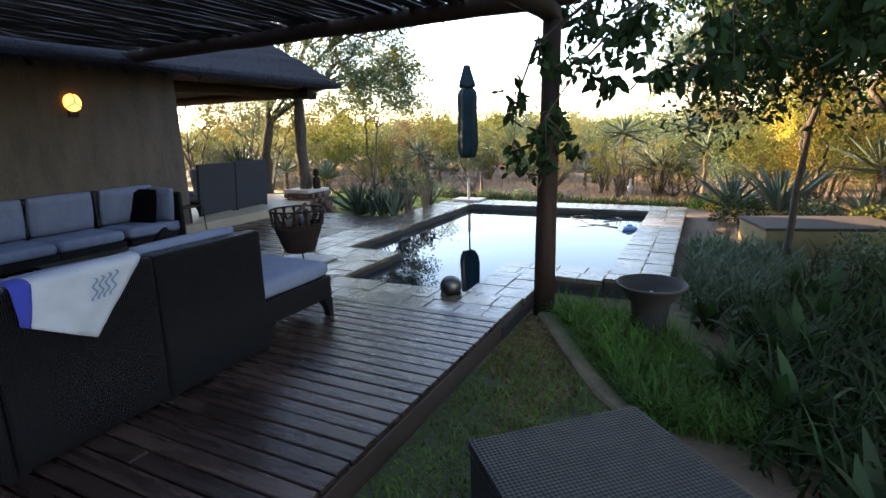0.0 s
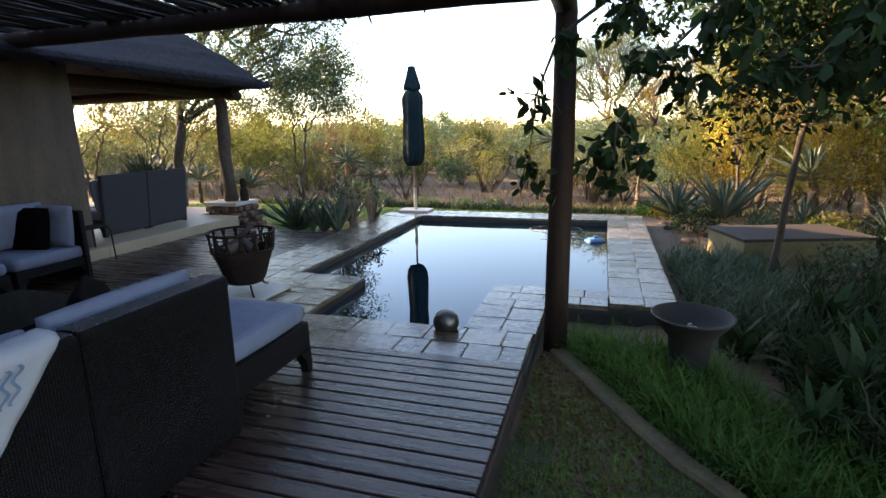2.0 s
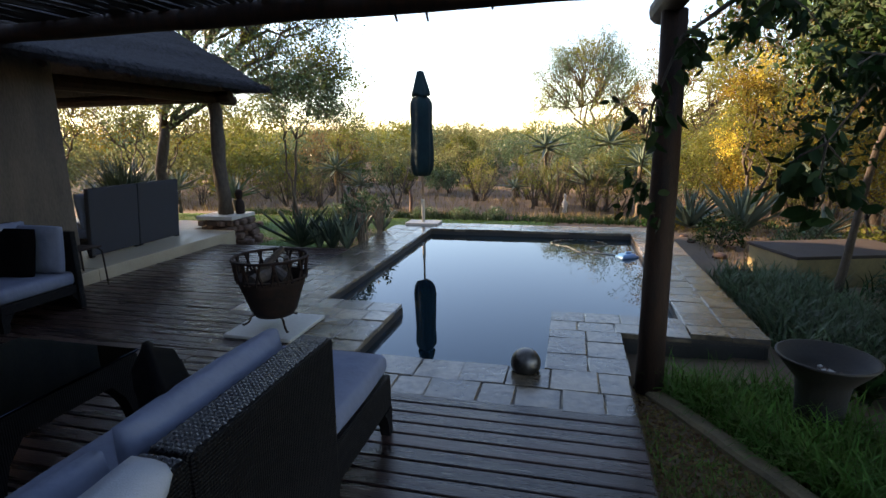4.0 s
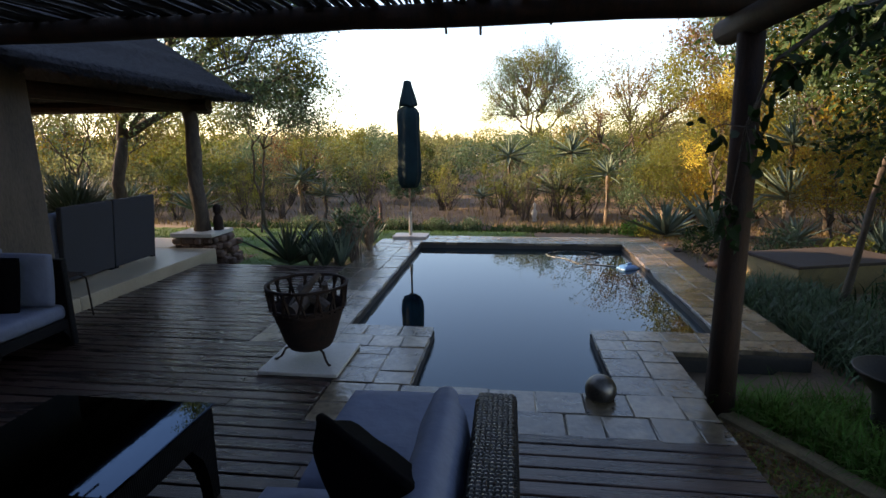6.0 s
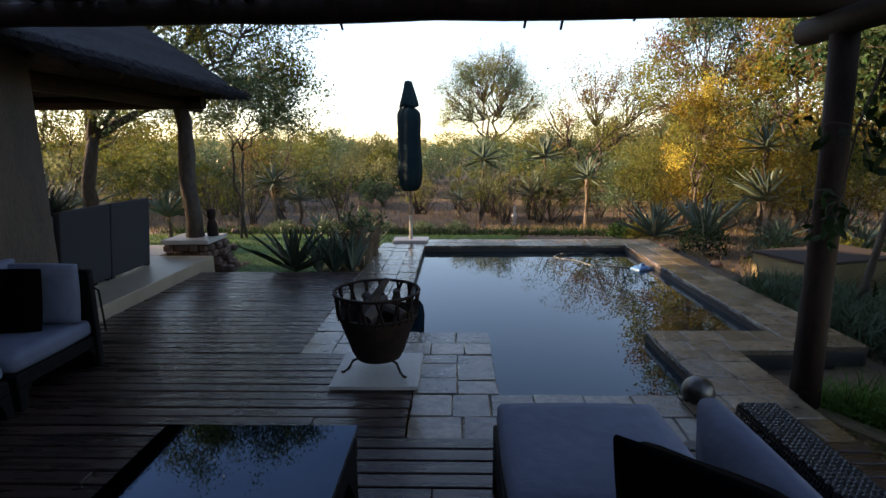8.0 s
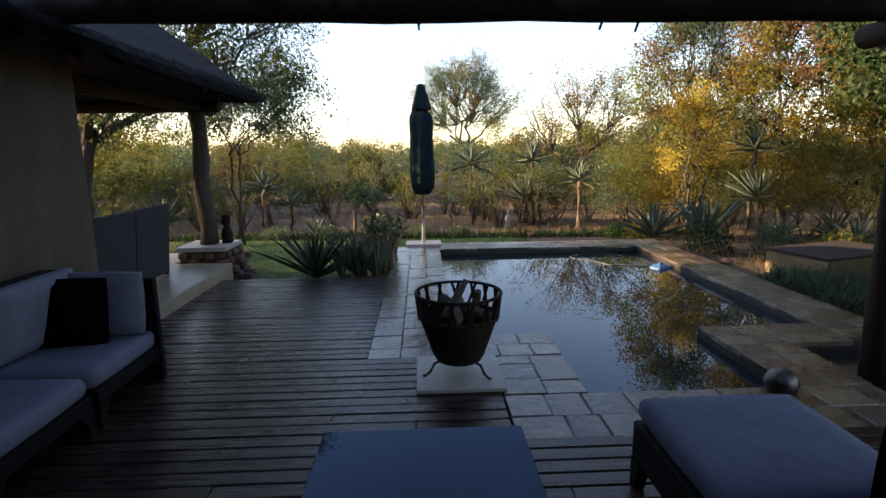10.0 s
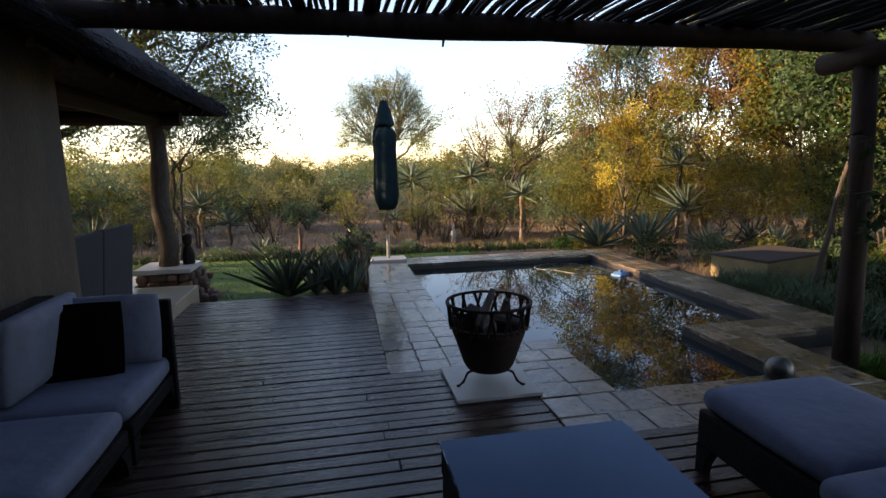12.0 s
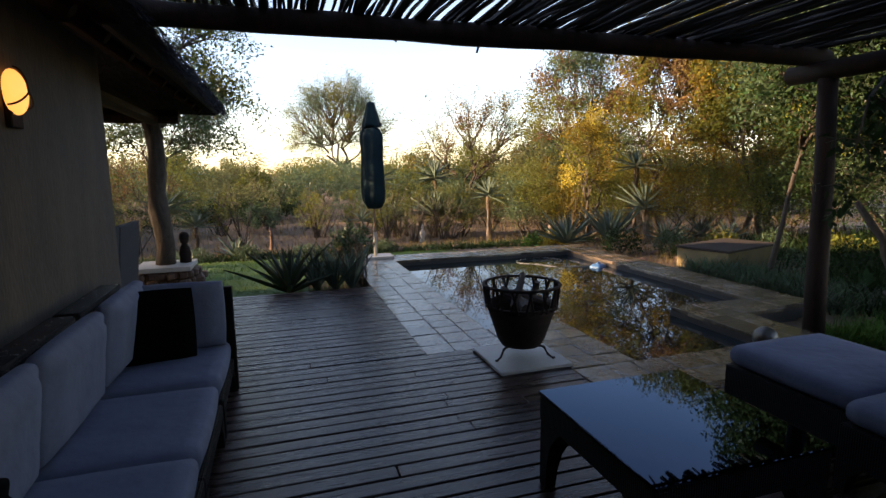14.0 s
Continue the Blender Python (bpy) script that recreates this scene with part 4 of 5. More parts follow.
# bright clump and straps beside the kerb
n = 4200
a = rng.uniform(0, 1, n)
ys = 4.5 - a * 1.7; xs = np.array([kerb_x(y) for y in ys]) + 0.1 + rng.random(n) ** 1.2 * 0.85
stuff_blades("grass_clump", "bright green arching grass tussocks behind the edging", xs, ys, 0.29, 0.011, L_GRASS, 0.75, 1.0, 4, "grass")
n = 4500
ys = rng.uniform(4.6, 7.4, n); xs = -0.12 + rng.random(n) * 1.1
k = np.floor(rng.random(n) * 90)
xs = xs * 0.35 + 0.65 * (-0.05 + (np.sin(k * 12.9) * 0.5 + 0.5) * 1.1); ys = ys * 0.3 + 0.7 * (4.9 + (np.sin(k * 7.7) * 0.5 + 0.5) * 2.7)
stuff_blades("strap_plants", "dark strap-leaved plants along the stone coping", xs, ys, 0.34, 0.02, L_TEAL, 0.6, 1.0, 4, "plants")
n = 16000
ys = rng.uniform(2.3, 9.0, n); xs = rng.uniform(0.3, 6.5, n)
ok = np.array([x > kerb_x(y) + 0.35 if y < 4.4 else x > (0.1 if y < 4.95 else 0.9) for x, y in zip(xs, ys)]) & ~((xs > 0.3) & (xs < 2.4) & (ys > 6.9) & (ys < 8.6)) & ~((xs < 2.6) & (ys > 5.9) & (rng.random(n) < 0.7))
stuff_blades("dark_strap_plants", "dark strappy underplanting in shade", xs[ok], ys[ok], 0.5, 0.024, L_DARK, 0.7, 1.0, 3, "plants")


def broad_plant(x, y, h, n, seed, label):
    r = np.random.default_rng(seed)
    e = empty("broadleaf_plant", x, y, -0.17, label=label, category="plant")
    v, f = blades(r.normal(size=(n, 3)) * np.array([0.05, 0.05, 0.0]), h, h * 0.2, r, 0.9, 0.5, 5)
    # widen the middle of each blade into a paddle
    v = v.reshape(n, 6, 2, 3)
    mid = v.mean(2, keepdims=True)
    v = (mid + (v - mid) * np.array([0.15, 0.5, 1.1, 1.6, 1.6, 0.2])[None, :, None, None]).reshape(-1, 3)
    from_arrays("foliage", v, f, L_DARK, e)


for i, (x, y, h) in enumerate([(0.55, 3.05, 0.45), (0.95, 2.75, 0.5), (0.75, 2.3, 0.4), (1.35, 2.6, 0.5), (0.3, 3.5, 0.4), (0.6, 4.0, 0.55), (1.2, 3.4, 0.55), (1.7, 3.0, 0.5),
                               (0.15, 4.5, 0.4), (1.0, 4.6, 0.5), (1.8, 4.0, 0.6), (1.2, 1.9, 0.35), (1.7, 2.2, 0.45), (0.9, 5.3, 0.5), (1.6, 5.2, 0.55), (2.3, 3.6, 0.6), (2.4, 4.6, 0.6)]):
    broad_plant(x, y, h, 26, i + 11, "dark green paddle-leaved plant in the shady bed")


# aloes
def aloe_leaf_mesh(m):
    bm = bmesh.new()
    prev = None
    for k in range(7):
        t = k / 6
        w = 0.055 * (1 - t) ** 0.8 * (0.8 + 0.6 * min(1, t * 3)) + 0.001
        zc = 0.28 * math.sin(t * 1.5) * t ** 0.3 * 0.35
        x = t
        r = [bm.verts.new((x, y, zc + z)) for y, z in ((-w, 0.4 * w + 0.008), (0, 0.006), (w, 0.4 * w + 0.008), (0, -0.35 * w - 0.004))]
        if prev:
            for q in range(4):
                bm.faces.new((prev[q], prev[(q + 1) % 4], r[(q + 1) % 4], r[q]))
        prev = r
    me = bpy.data.meshes.new("aloe_leaf")
    bm.to_mesh(me)
    bm.free()
    me.materials.append(m)
    return me


ALOE_LEAF, SILVER_LEAF = aloe_leaf_mesh(L_ALOE), aloe_leaf_mesh(L_SILVER)


def aloe(x, y, z, size, n, trunk=0.0, seed=0, label="grey-green spiky aloe", up=0.2, parts=True, lean=0.0, tr=0.05):
    r = random.Random(seed)
    size *= 1.25
    base = ground_z(x, y)
    e = empty("tree_aloe" if trunk else "aloe", x, y, base, label=label, category="aloe")
    top = Vector((lean * trunk, 0, z - base if trunk else 0.04))
    if trunk:
        part("trunk", tube(bmesh.new(), wobbly((0, 0, -0.05), top, 5, 0.05, seed), [tr * 1.2, tr, tr * .9, tr * .9, tr, tr * 1.1], 9, 0.3), M_PALEBARK if seed % 2 else M_BARK, e, "slender leaning stem")
        v, f = blades(np.array([top + Vector((r.uniform(-.03, .03), r.uniform(-.03, .03), -r.uniform(0.0, 0.3))) for _ in range(30)]), size * 0.6, 0.03, np.random.default_rng(seed), 2.9, 0.2, 3)
        from_arrays("dead_leaves", v, f, L_DRY, e, label="dry drooping skirt of old leaves")
    if parts:
        for k in range(n):
            t = k / (n - 1)
            el = 80 * t ** 1.3 - 22 * (1 - t) + 60 * up * (1 - t) + r.uniform(-8, 8)
            L = size * (0.72 + 0.35 * math.sin(math.pi * min(1, t + 0.25))) * r.uniform(0.85, 1.1)
            o = new("leaf", SILVER_LEAF if seed > 1 else ALOE_LEAF)
            o.parent = e
            o.matrix_local = Matrix.Translation(top) @ pose(0, 0, 0.02 + 0.12 * t * size, r.uniform(-20, 20), -el, k * 137.5 + r.uniform(-10, 10)) @ Matrix.Diagonal((L, L * 1.05, L, 1))


aloe(-5.78, 8.10, 0, 0.62, 34, 0, 1, "large dark spiky aloe at the end of the deck", 0.7)
aloe(1.28, 10.95, 0, 0.78, 34, 0, 2, "large silver-green aloe beside the coping corner", 0.9)
aloe(0.55, 11.6, 0, 0.75, 30, 0, 3, "spreading grey-green aloe near the pool corner", 0.5)
aloe(3.0, 11.8, 0.45, 0.72, 30, 0.5, 5, "aloe on a short rusty stem behind the pool", 0.3, True, -0.3, 0.08)
aloe(3.25, 12.7, 1.50, 0.62, 24, 1, 6, "tall aloe with open rosette among the trees", 0.1)
aloe(2.35, 10.4, 0, 0.5, 22, 0, 7, "small grey aloe near the planter box", 0.5)
aloe(3.9, 11.0, 0, 0.55, 22, 0, 8, "small grey aloe in the dry bed", 0.5)
aloe(0.04, 15.2, 0.72, 0.58, 30, 1, 9, "palm-like aloe on a pale slim stem", 0.1)
aloe(-2.55, 19.3, 1.08, 0.8, 26, 1, 10, "tree aloe with drooping crown, far bed", -0.1)
aloe(-0.5, 18.9, 1.2, 0.75, 30, 1, 11, "tree aloe with round spiky crown, far bed", 0.1)
aloe(-1.07, 17.0, 0, 0.85, 34, 0.25, 12, "stemless blue-green aloe in the far bed", 0.5)
aloe(-3.4, 17.2, -0.05, 0.45, 20, 0.4, 13, "small aloe on a short stem, far bed", 0.2)
aloe(-2.3, 17.6, 0.0, 0.5, 22, 0.4, 14, "aloe above brown stump stems, far bed", 0.4)
aloe(-8.6, 15.5, 0.6, 0.6, 24, 1, 15, "pale tree aloe with drooping dry leaves", -0.1)
aloe(-8.0, 15.9, 0.1, 0.5, 22, 0.4, 16, "small tree aloe in the far bed", 0.2)
aloe(-9.8, 12.2, 0.1, 0.62, 28, 0.3, 17, "blue-green aloe behind the terrace", 0.5)
aloe(-12.3, 13.2, 0.2, 0.6, 24, 0.4, 18, "dark aloe under the forked tree", 0.5)
aloe(-6.9, 13.9, 0, 0.5, 22, 0, 19, "grey aloe at the lawn edge", 0.6)
aloe(0.9, 12.6, 0, 0.5, 22, 0, 20, "grey aloe behind yellow leaves", 0.6)
aloe(3.2, 9.6, 0, 0.5, 20, 0, 21, "slim grey aloe behind the planter box", 0.7)

# forked succulents and upright aloes by the deck end
for i, (x, y, h) in enumerate([(-4.72, 8.18, 0.95), (-4.9, 8.45, 0.85), (-4.68, 8.7, 0.8), (-5.15, 8.35, 0.7), (-4.8, 9.05, 0.75)]):
    r = random.Random(i + 40)
    e = empty("succulent_shrub", x, y, -0.17, label="shrubby succulent with forked bare grey stems and leafy tips", category="shrub")
    bm = bmesh.new()
    tips = []
    for k in range(6):
        a = r.uniform(0, 6.28)
        fk = Vector((math.cos(a) * r.uniform(0.04, 0.14), math.sin(a) * r.uniform(0.04, 0.14), h * r.uniform(0.45, 0.7)))
        tube(bm, wobbly((0.02 * math.cos(a), 0.02 * math.sin(a), 0), fk, 4, 0.05, k + i * 3.3), [0.018, 0.016, 0.014, 0.013, 0.012], 6)
        for _ in range(r.choice((2, 3, 3))):
            b = a + r.uniform(-1.3, 1.3)
            q = fk + Vector((math.cos(b) * 0.16, math.sin(b) * 0.16, r.uniform(0.14, 0.34))) * h
            tube(bm, bent(fk, q, r, 0.12, 3), [0.011, 0.009, 0.008, 0.006], 5)
            tips.append(q)
    part("branchwork", bm, M_PALEBARK, e, "pale bare forked stems")
    cc = np.concatenate([np.array(q)[None] + rng.normal(size=(9, 3)) * 0.022 for q in tips])
    v, f = leaves(cc, 0.085, rng, 0.35, -0.7)
    from_arrays("foliage", v, f, L_TEAL, e)
for i, (x, y, h) in enumerate([(-5.42, 8.02, 0.42), (-5.18, 7.95, 0.46), (-4.95, 8.0, 0.5), (-5.35, 8.4, 0.45), (-5.02, 8.65, 0.5), (-5.3, 8.85, 0.42), (-4.9, 9.3, 0.42)]):
    aloe(x, y, 0, h, 20, 0, 1 if i % 2 else 61 + i, "upright narrow aloe between deck and lawn", 1.25)
xs, ys = -11.3 + rng.normal(size=900) * 0.14, 10.4 + rng.normal(size=900) * 0.14
stuff_blades("fountain_yucca", "large dark green spiky fountain plant beside the terrace", xs, ys, 1.45, 0.055, L_ALOE, 0.95, 0.5, 4, "plant", 0.1, True)


# ---- trees ----
def grouped(pts, k, g):
    """Split points into k near groups: the group of each point."""
    c = pts[g.permutation(len(pts))[:k]]
    for _ in range(4):
        w = np.linalg.norm(pts[:, None] - c[None], axis=2).argmin(1)
        c = np.array([pts[w == i].mean(0) if (w == i).any() else c[i] for i in range(k)])
    return w


def tree(x, y, z0, crown, radii, m, leaf_size, nleaf, trunk_r, seed, label, stems=1, spread=0.25, twigs=60, bark=None, leafless=0.15, name="tree", aspect=0.45, mats=None, droop=0.3, shell=0.35, fork=None, dense=1.0):
    """A trunk or stems, limbs, branches and twigs that part towards a ragged crown, with tufts of leaves on the twigs."""
    r = random.Random(seed)
    g = np.random.default_rng(seed)
    e = empty(name, x, y, z0, label=label, category="tree" if name == "tree" else "shrub")
    C = Vector(crown) - Vector((x, y, z0))
    trunk_r *= 0.75
    R = np.array(radii)
    # where the twigs end: an uneven shell with bays and tufts
    K = int(twigs * 3.2)
    u = g.normal(size=(K, 3))
    u /= np.linalg.norm(u, axis=1, keepdims=True)
    u[:, 2] = np.where(u[:, 2] < -0.5, -u[:, 2], u[:, 2])
    reach = np.array([1 + 0.42 * noise.noise(Vector(q * 2.2) + Vector((seed, 0, 0))) for q in u])
    tips = np.array(C)[None] + u * R * (g.uniform(shell, 1.0, K) ** 0.7 * reach)[:, None]
    bm = bmesh.new()
    forks = []
    for s in range(stems):
        off = Vector((r.uniform(-1, 1), r.uniform(-1, 1), 0)) * (0.12 * (stems > 1)) * radii[0]
        fk = Vector(fork) - Vector((x, y, z0)) if fork else Vector((C.x * 0.4 + r.uniform(-.2, .2), C.y * 0.4 + r.uniform(-.2, .2), max(0.3, C.z - radii[2] * 0.8)))
        if stems > 1:
            fk += Vector((r.uniform(-1, 1), r.uniform(-1, 1), 0)) * radii[0] * 0.25
        tube(bm, wobbly(off + Vector((0, 0, -0.1)), fk, 6, 0.08 * fk.z, seed + s), [trunk_r * (1.25 - 0.5 * k / 6) for k in range(7)], 9, 0.25)
        forks.append(fk)
    nl = 6 if stems < 3 else 2 * stems
    limb_of = grouped(tips, nl, g)
    ends, flat = [], []
    for a in range(nl):
        T = tips[limb_of == a]
        if len(T) < 3:
            continue
        base = min(forks, key=lambda f: (f - Vector(T.mean(0))).length)
        p1 = base.lerp(Vector(T.mean(0)), 0.55)
        tube(bm, bent(base, p1, r, 0.16, 4), [trunk_r * w for w in (0.72, 0.62, 0.5, 0.44, 0.38)], 7, 0.2)
        ns = max(2, len(T) // 7)
        sub = grouped(T, ns, g)
        for b in range(ns):
            S = T[sub == b]
            if not len(S):
                continue
            p2 = p1.lerp(Vector(S.mean(0)), 0.68)
            tube(bm, bent(p1, p2, r, 0.15, 3), [trunk_r * w for w in (0.36, 0.28, 0.22, 0.16)], 5)
            for q in S:
                q = Vector(q)
                line = bent(p2, q, r, 0.14, 2)
                tube(bm, line, [trunk_r * 0.13, trunk_r * 0.08, trunk_r * 0.03], 3, caps=False)
                ends.append((p2, line[1], q, a * 7 + b))
    part("trunk", bm, bark or M_BARK, e, "forked trunk with bare limbs" if trunk_r > 0.05 else "thin bare stems", smooth=True)
    ends = [q for q in ends if r.random() > leafless]
    total = int(nleaf * 1.75 * dense)
    per = max(4, total // len(ends))
    sig = (0.055 * min(radii) + 0.05) * (0.6 + spread * 1.6)
    leaf_size *= 0.66
    # leaves sit along the last stretch of each twig, in small tufts
    P1 = np.array([q[1][:] for q in ends]); P2 = np.array([q[2][:] for q in ends])
    t = g.uniform(0.0, 1.0, (len(ends), per, 1)) ** 0.7
    tuft = g.normal(size=(len(ends), 5, 3)) * sig * 1.3
    pick = g.integers(0, 5, (len(ends), per))
    pts = P1[:, None] + (P2 - P1)[:, None] * t + tuft[np.arange(len(ends))[:, None], pick] + np.clip(g.normal(size=(len(ends), per, 3)), -1.6, 1.6) * sig * 0.75 * np.array([1, 1, 0.7])
    pts = pts.reshape(-1, 3)
    mats = mats or [m]
    which = np.repeat(np.array([q[3] * 7 % 10 for q in ends]), per) / 10
    # broad colour zones through the crown, green to gold
    zone = np.clip(0.5 + 0.35 * np.sin(pts[:, 0] * 1.7 + seed) + 0.25 * np.sin(pts[:, 2] * 2.1 + seed * 2) + 0.5 * (which - 0.5), 0, 0.999)
    for i, mm in enumerate(mats):
        sel = (zone * len(mats)).astype(int) == i
        if sel.sum() > 2:
            v, f = leaves(pts[sel], leaf_size, g, aspect, droop)
            from_arrays("crown", v, f, mm, e, label="leafy crown" if i == 0 else "leafy crown, another tint")
    return e


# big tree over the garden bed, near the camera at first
# These near trees stand unlit; that shade is put into their dark leaves.
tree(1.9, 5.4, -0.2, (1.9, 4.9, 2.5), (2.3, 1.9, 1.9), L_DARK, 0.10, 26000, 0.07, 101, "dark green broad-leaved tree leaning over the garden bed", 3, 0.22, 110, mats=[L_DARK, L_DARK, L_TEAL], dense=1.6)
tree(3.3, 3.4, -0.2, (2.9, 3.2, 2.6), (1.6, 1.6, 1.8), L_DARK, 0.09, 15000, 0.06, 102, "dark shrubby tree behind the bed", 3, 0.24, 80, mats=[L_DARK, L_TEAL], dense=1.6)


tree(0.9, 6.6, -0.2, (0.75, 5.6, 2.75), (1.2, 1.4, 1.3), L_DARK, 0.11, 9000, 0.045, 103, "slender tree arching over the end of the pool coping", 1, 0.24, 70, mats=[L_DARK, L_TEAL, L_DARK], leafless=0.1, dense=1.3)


def hanging_branch(pts, n, size, seed, label):
    e = empty("hanging_branch", *pts[0], label=label, category="branch")
    r = random.Random(seed)
    o0 = Vector(pts[0])
    P = [Vector(p) - o0 for p in pts]
    bm = tube(bmesh.new(), P, [0.02 - 0.017 * k / (len(P) - 1) for k in range(len(P))], 5)
    tw = []
    for k in range(1, len(P)):
        for j in range(4):
            q = P[k] + Vector((r.uniform(-.22, .22), r.uniform(-.22, .22), r.uniform(-.3, .05)))
            tube(bm, [P[k], P[k].lerp(q, 0.5) + Vector((0, 0, 0.03)), q], [0.005, 0.004, 0.002], 4)
            tw += [P[k].lerp(q, t) for t in (0.4, 0.6, 0.8, 1.0)]
    part("branchwork", bm, M_BARK, e, "thin drooping twigs")
    c = np.array([np.array(tw[i % len(tw)]) for i in range(n)]) + rng.normal(size=(n, 3)) * 0.03
    v, f = oval_leaves(c, size, rng, 0.46, 1.1)
    from_arrays("foliage", v, f, L_DARK, e, label="large dark pointed leaves")
    e["category"] = "tree branch"


hanging_branch([(1.0, 3.9, 3.0), (0.5, 3.5, 2.75), (0.05, 3.3, 2.45), (-0.3, 3.2, 2.1), (-0.6, 3.15, 1.8), (-0.8, 3.1, 1.5)], 520, 0.088, 1, "branch of large leaves hanging before the post")
hanging_branch([(1.0, 3.9, 2.9), (0.6, 3.3, 2.6), (0.3, 3.1, 2.3), (0.1, 3.0, 1.95), (-0.1, 3.0, 1.7)], 460, 0.088, 2, "leafy branch drooping over the bowl")
hanging_branch([(1.0, 3.9, 3.1), (0.2, 3.9, 2.85), (-0.3, 3.9, 2.65), (-0.6, 3.9, 2.4), (-0.75, 3.9, 2.2)], 320, 0.078, 3, "leafy branch reaching past the post top")
hanging_branch([(1.2, 3.6, 3.0), (0.8, 3.0, 2.7), (0.6, 2.9, 2.3), (0.45, 2.8, 2.0)], 440, 0.088, 4, "leafy branch above the shady bed")
hanging_branch([(-0.3, 4.3, 2.45), (-0.8, 4.15, 2.3), (-1.15, 4.08, 2.05), (-1.28, 4.05, 1.7), (-1.32, 4.05, 1.3)], 150, 0.1, 6, "spray of oval leaves hanging before the pool, by the post")

# left: forked tree by the terrace
tree(-10.1, 10.0, -0.3, (-8.4, 11.4, 3.4), (2.5, 2.1, 2.8), L_TEAL, 0.10, 22000, 0.16, 201, "forked pale-barked tree with grey-green leaves beside the thatched roof", 1, 0.17, 95, M_BARK, 0.1, mats=[L_TEAL, L_OLIVE, L_TEAL], fork=(-9.9, 10.2, 1.75), dense=1.7)
tree(-12.6, 12.5, -0.4, (-12.4, 12.8, 2.0), (2.2, 1.8, 1.5), L_OLIVE, 0.09, 6000, 0.05, 202, "multi-stemmed yellow-green tree behind the terrace", 4, 0.2, 90, mats=[L_OLIVE, L_GOLD, L_OLIVE])
tree(-15.8, 12.6, -0.4, (-15.6, 12.5, 2.4), (2.4, 2.0, 1.9), L_OLIVE, 0.1, 6000, 0.06, 203, "yellow-green tree far behind the veranda", 4, 0.2, 90, mats=[L_OLIVE, L_TEAL, L_GOLD])
tree(-9.0, 17.0, -0.6, (-9.0, 17.0, 1.2), (1.6, 1.4, 1.3), L_OLIVE, 0.09, 3500, 0.04, 204, "olive shrub tree past the lawn", 5, 0.2, 70, mats=[L_OLIVE, L_RUSSET])

# Four trees added, mostly hidden, to keep low sun off deck and pool.
tree(-18.8, 8.4, -0.3, (-18.8, 8.4, 2.6), (1.8, 2.0, 2.3), L_OLIVE, 0.09, 8000, 0.07, 205, "tall yellow-green tree added behind the veranda to block sun", 3, 0.2, 90, mats=[L_OLIVE, L_GOLD, L_TEAL])
tree(-22.0, 10.5, -0.3, (-22.0, 10.5, 3.4), (2.6, 2.6, 2.8), L_OLIVE, 0.1, 8000, 0.08, 206, "tall tree added far left to block the low sun", 3, 0.2, 90, mats=[L_OLIVE, L_TEAL])
tree(-18.6, 5.4, -0.3, (-18.6, 5.4, 2.6), (1.8, 1.8, 2.2), L_OLIVE, 0.09, 6000, 0.07, 207, "green tree, mostly hidden, added behind the veranda to block sun", 3, 0.22, 80, mats=[L_OLIVE, L_TEAL])
tree(-22.5, 6.0, -0.3, (-22.5, 6.0, 3.4), (2.6, 2.6, 2.8), L_OLIVE, 0.1, 7000, 0.08, 208, "tall hidden tree added by the house to block the low sun", 3, 0.22, 80, mats=[L_OLIVE, L_TEAL])
tree(-8.1, 12.2, -0.35, (-7.9, 12.3, 2.3), (1.35, 1.1, 0.95), L_TEAL, 0.10, 6500, 0.04, 210, "grey-green leafy tree behind the lawn, by the thatched roof", 2, 0.2, 70, mats=[L_TEAL, L_TEAL, L_OLIVE])
# right: garden trees in low sun
MG = [L_OLIVE, L_GOLD, L_OLIVE, L_RUSSET]
tree(2.2, 21.4, -0.6, (2.6, 21.4, 2.4), (3.5, 2.0, 2.6), L_OLIVE, 0.11, 9000, 0.13, 301, "gnarled sparse thorn tree with grey limbs", 2, 0.2, 120, M_BARK, 0.25, mats=[L_OLIVE, L_RUSSET, L_GOLD, L_TEAL], shell=0.3)
tree(1.9, 12.9, -0.45, (1.85, 12.9, 1.75), (0.6, 0.7, 1.35), L_YEL, 0.085, 5200, 0.05, 302, "tree draped in bright yellow creeper leaves", 2, 0.32, 60, mats=[L_YEL, L_OLIVE, L_GOLD, L_YEL])
tree(2.9, 15.4, -0.6, (2.9, 15.2, 3.3), (1.8, 1.5, 2.7), L_OLIVE, 0.125, 12000, 0.08, 303, "tall olive and russet tree behind the creeper", 2, 0.2, 100, mats=[L_OLIVE, L_RUSSET, L_TEAL], dense=0.82)
tree(4.6, 13.2, -0.5, (4.6, 13.0, 3.3), (2.0, 1.7, 2.8), L_OLIVE, 0.125, 15000, 0.09, 304, "large green and gold tree behind the aloes", 2, 0.2, 110, mats=MG, dense=1.36)
tree(5.6, 10.6, -0.35, (5.3, 10.6, 3.1), (2.1, 1.8, 2.7), L_GOLD, 0.125, 16000, 0.09, 305, "broad tree behind the planter box, sunlight put in as gold leaves", 3, 0.2, 110, mats=[L_OLIVE, L_GOLD, L_GOLD, L_OLIVE], dense=1.63)
tree(5.3, 7.6, -0.2, (4.8, 7.6, 3.0), (2.1, 1.8, 2.7), L_OLIVE, 0.125, 16000, 0.09, 306, "dense green tree beside the planter box", 3, 0.2, 110, mats=[L_DARK, L_OLIVE, L_OLIVE], dense=1.63)
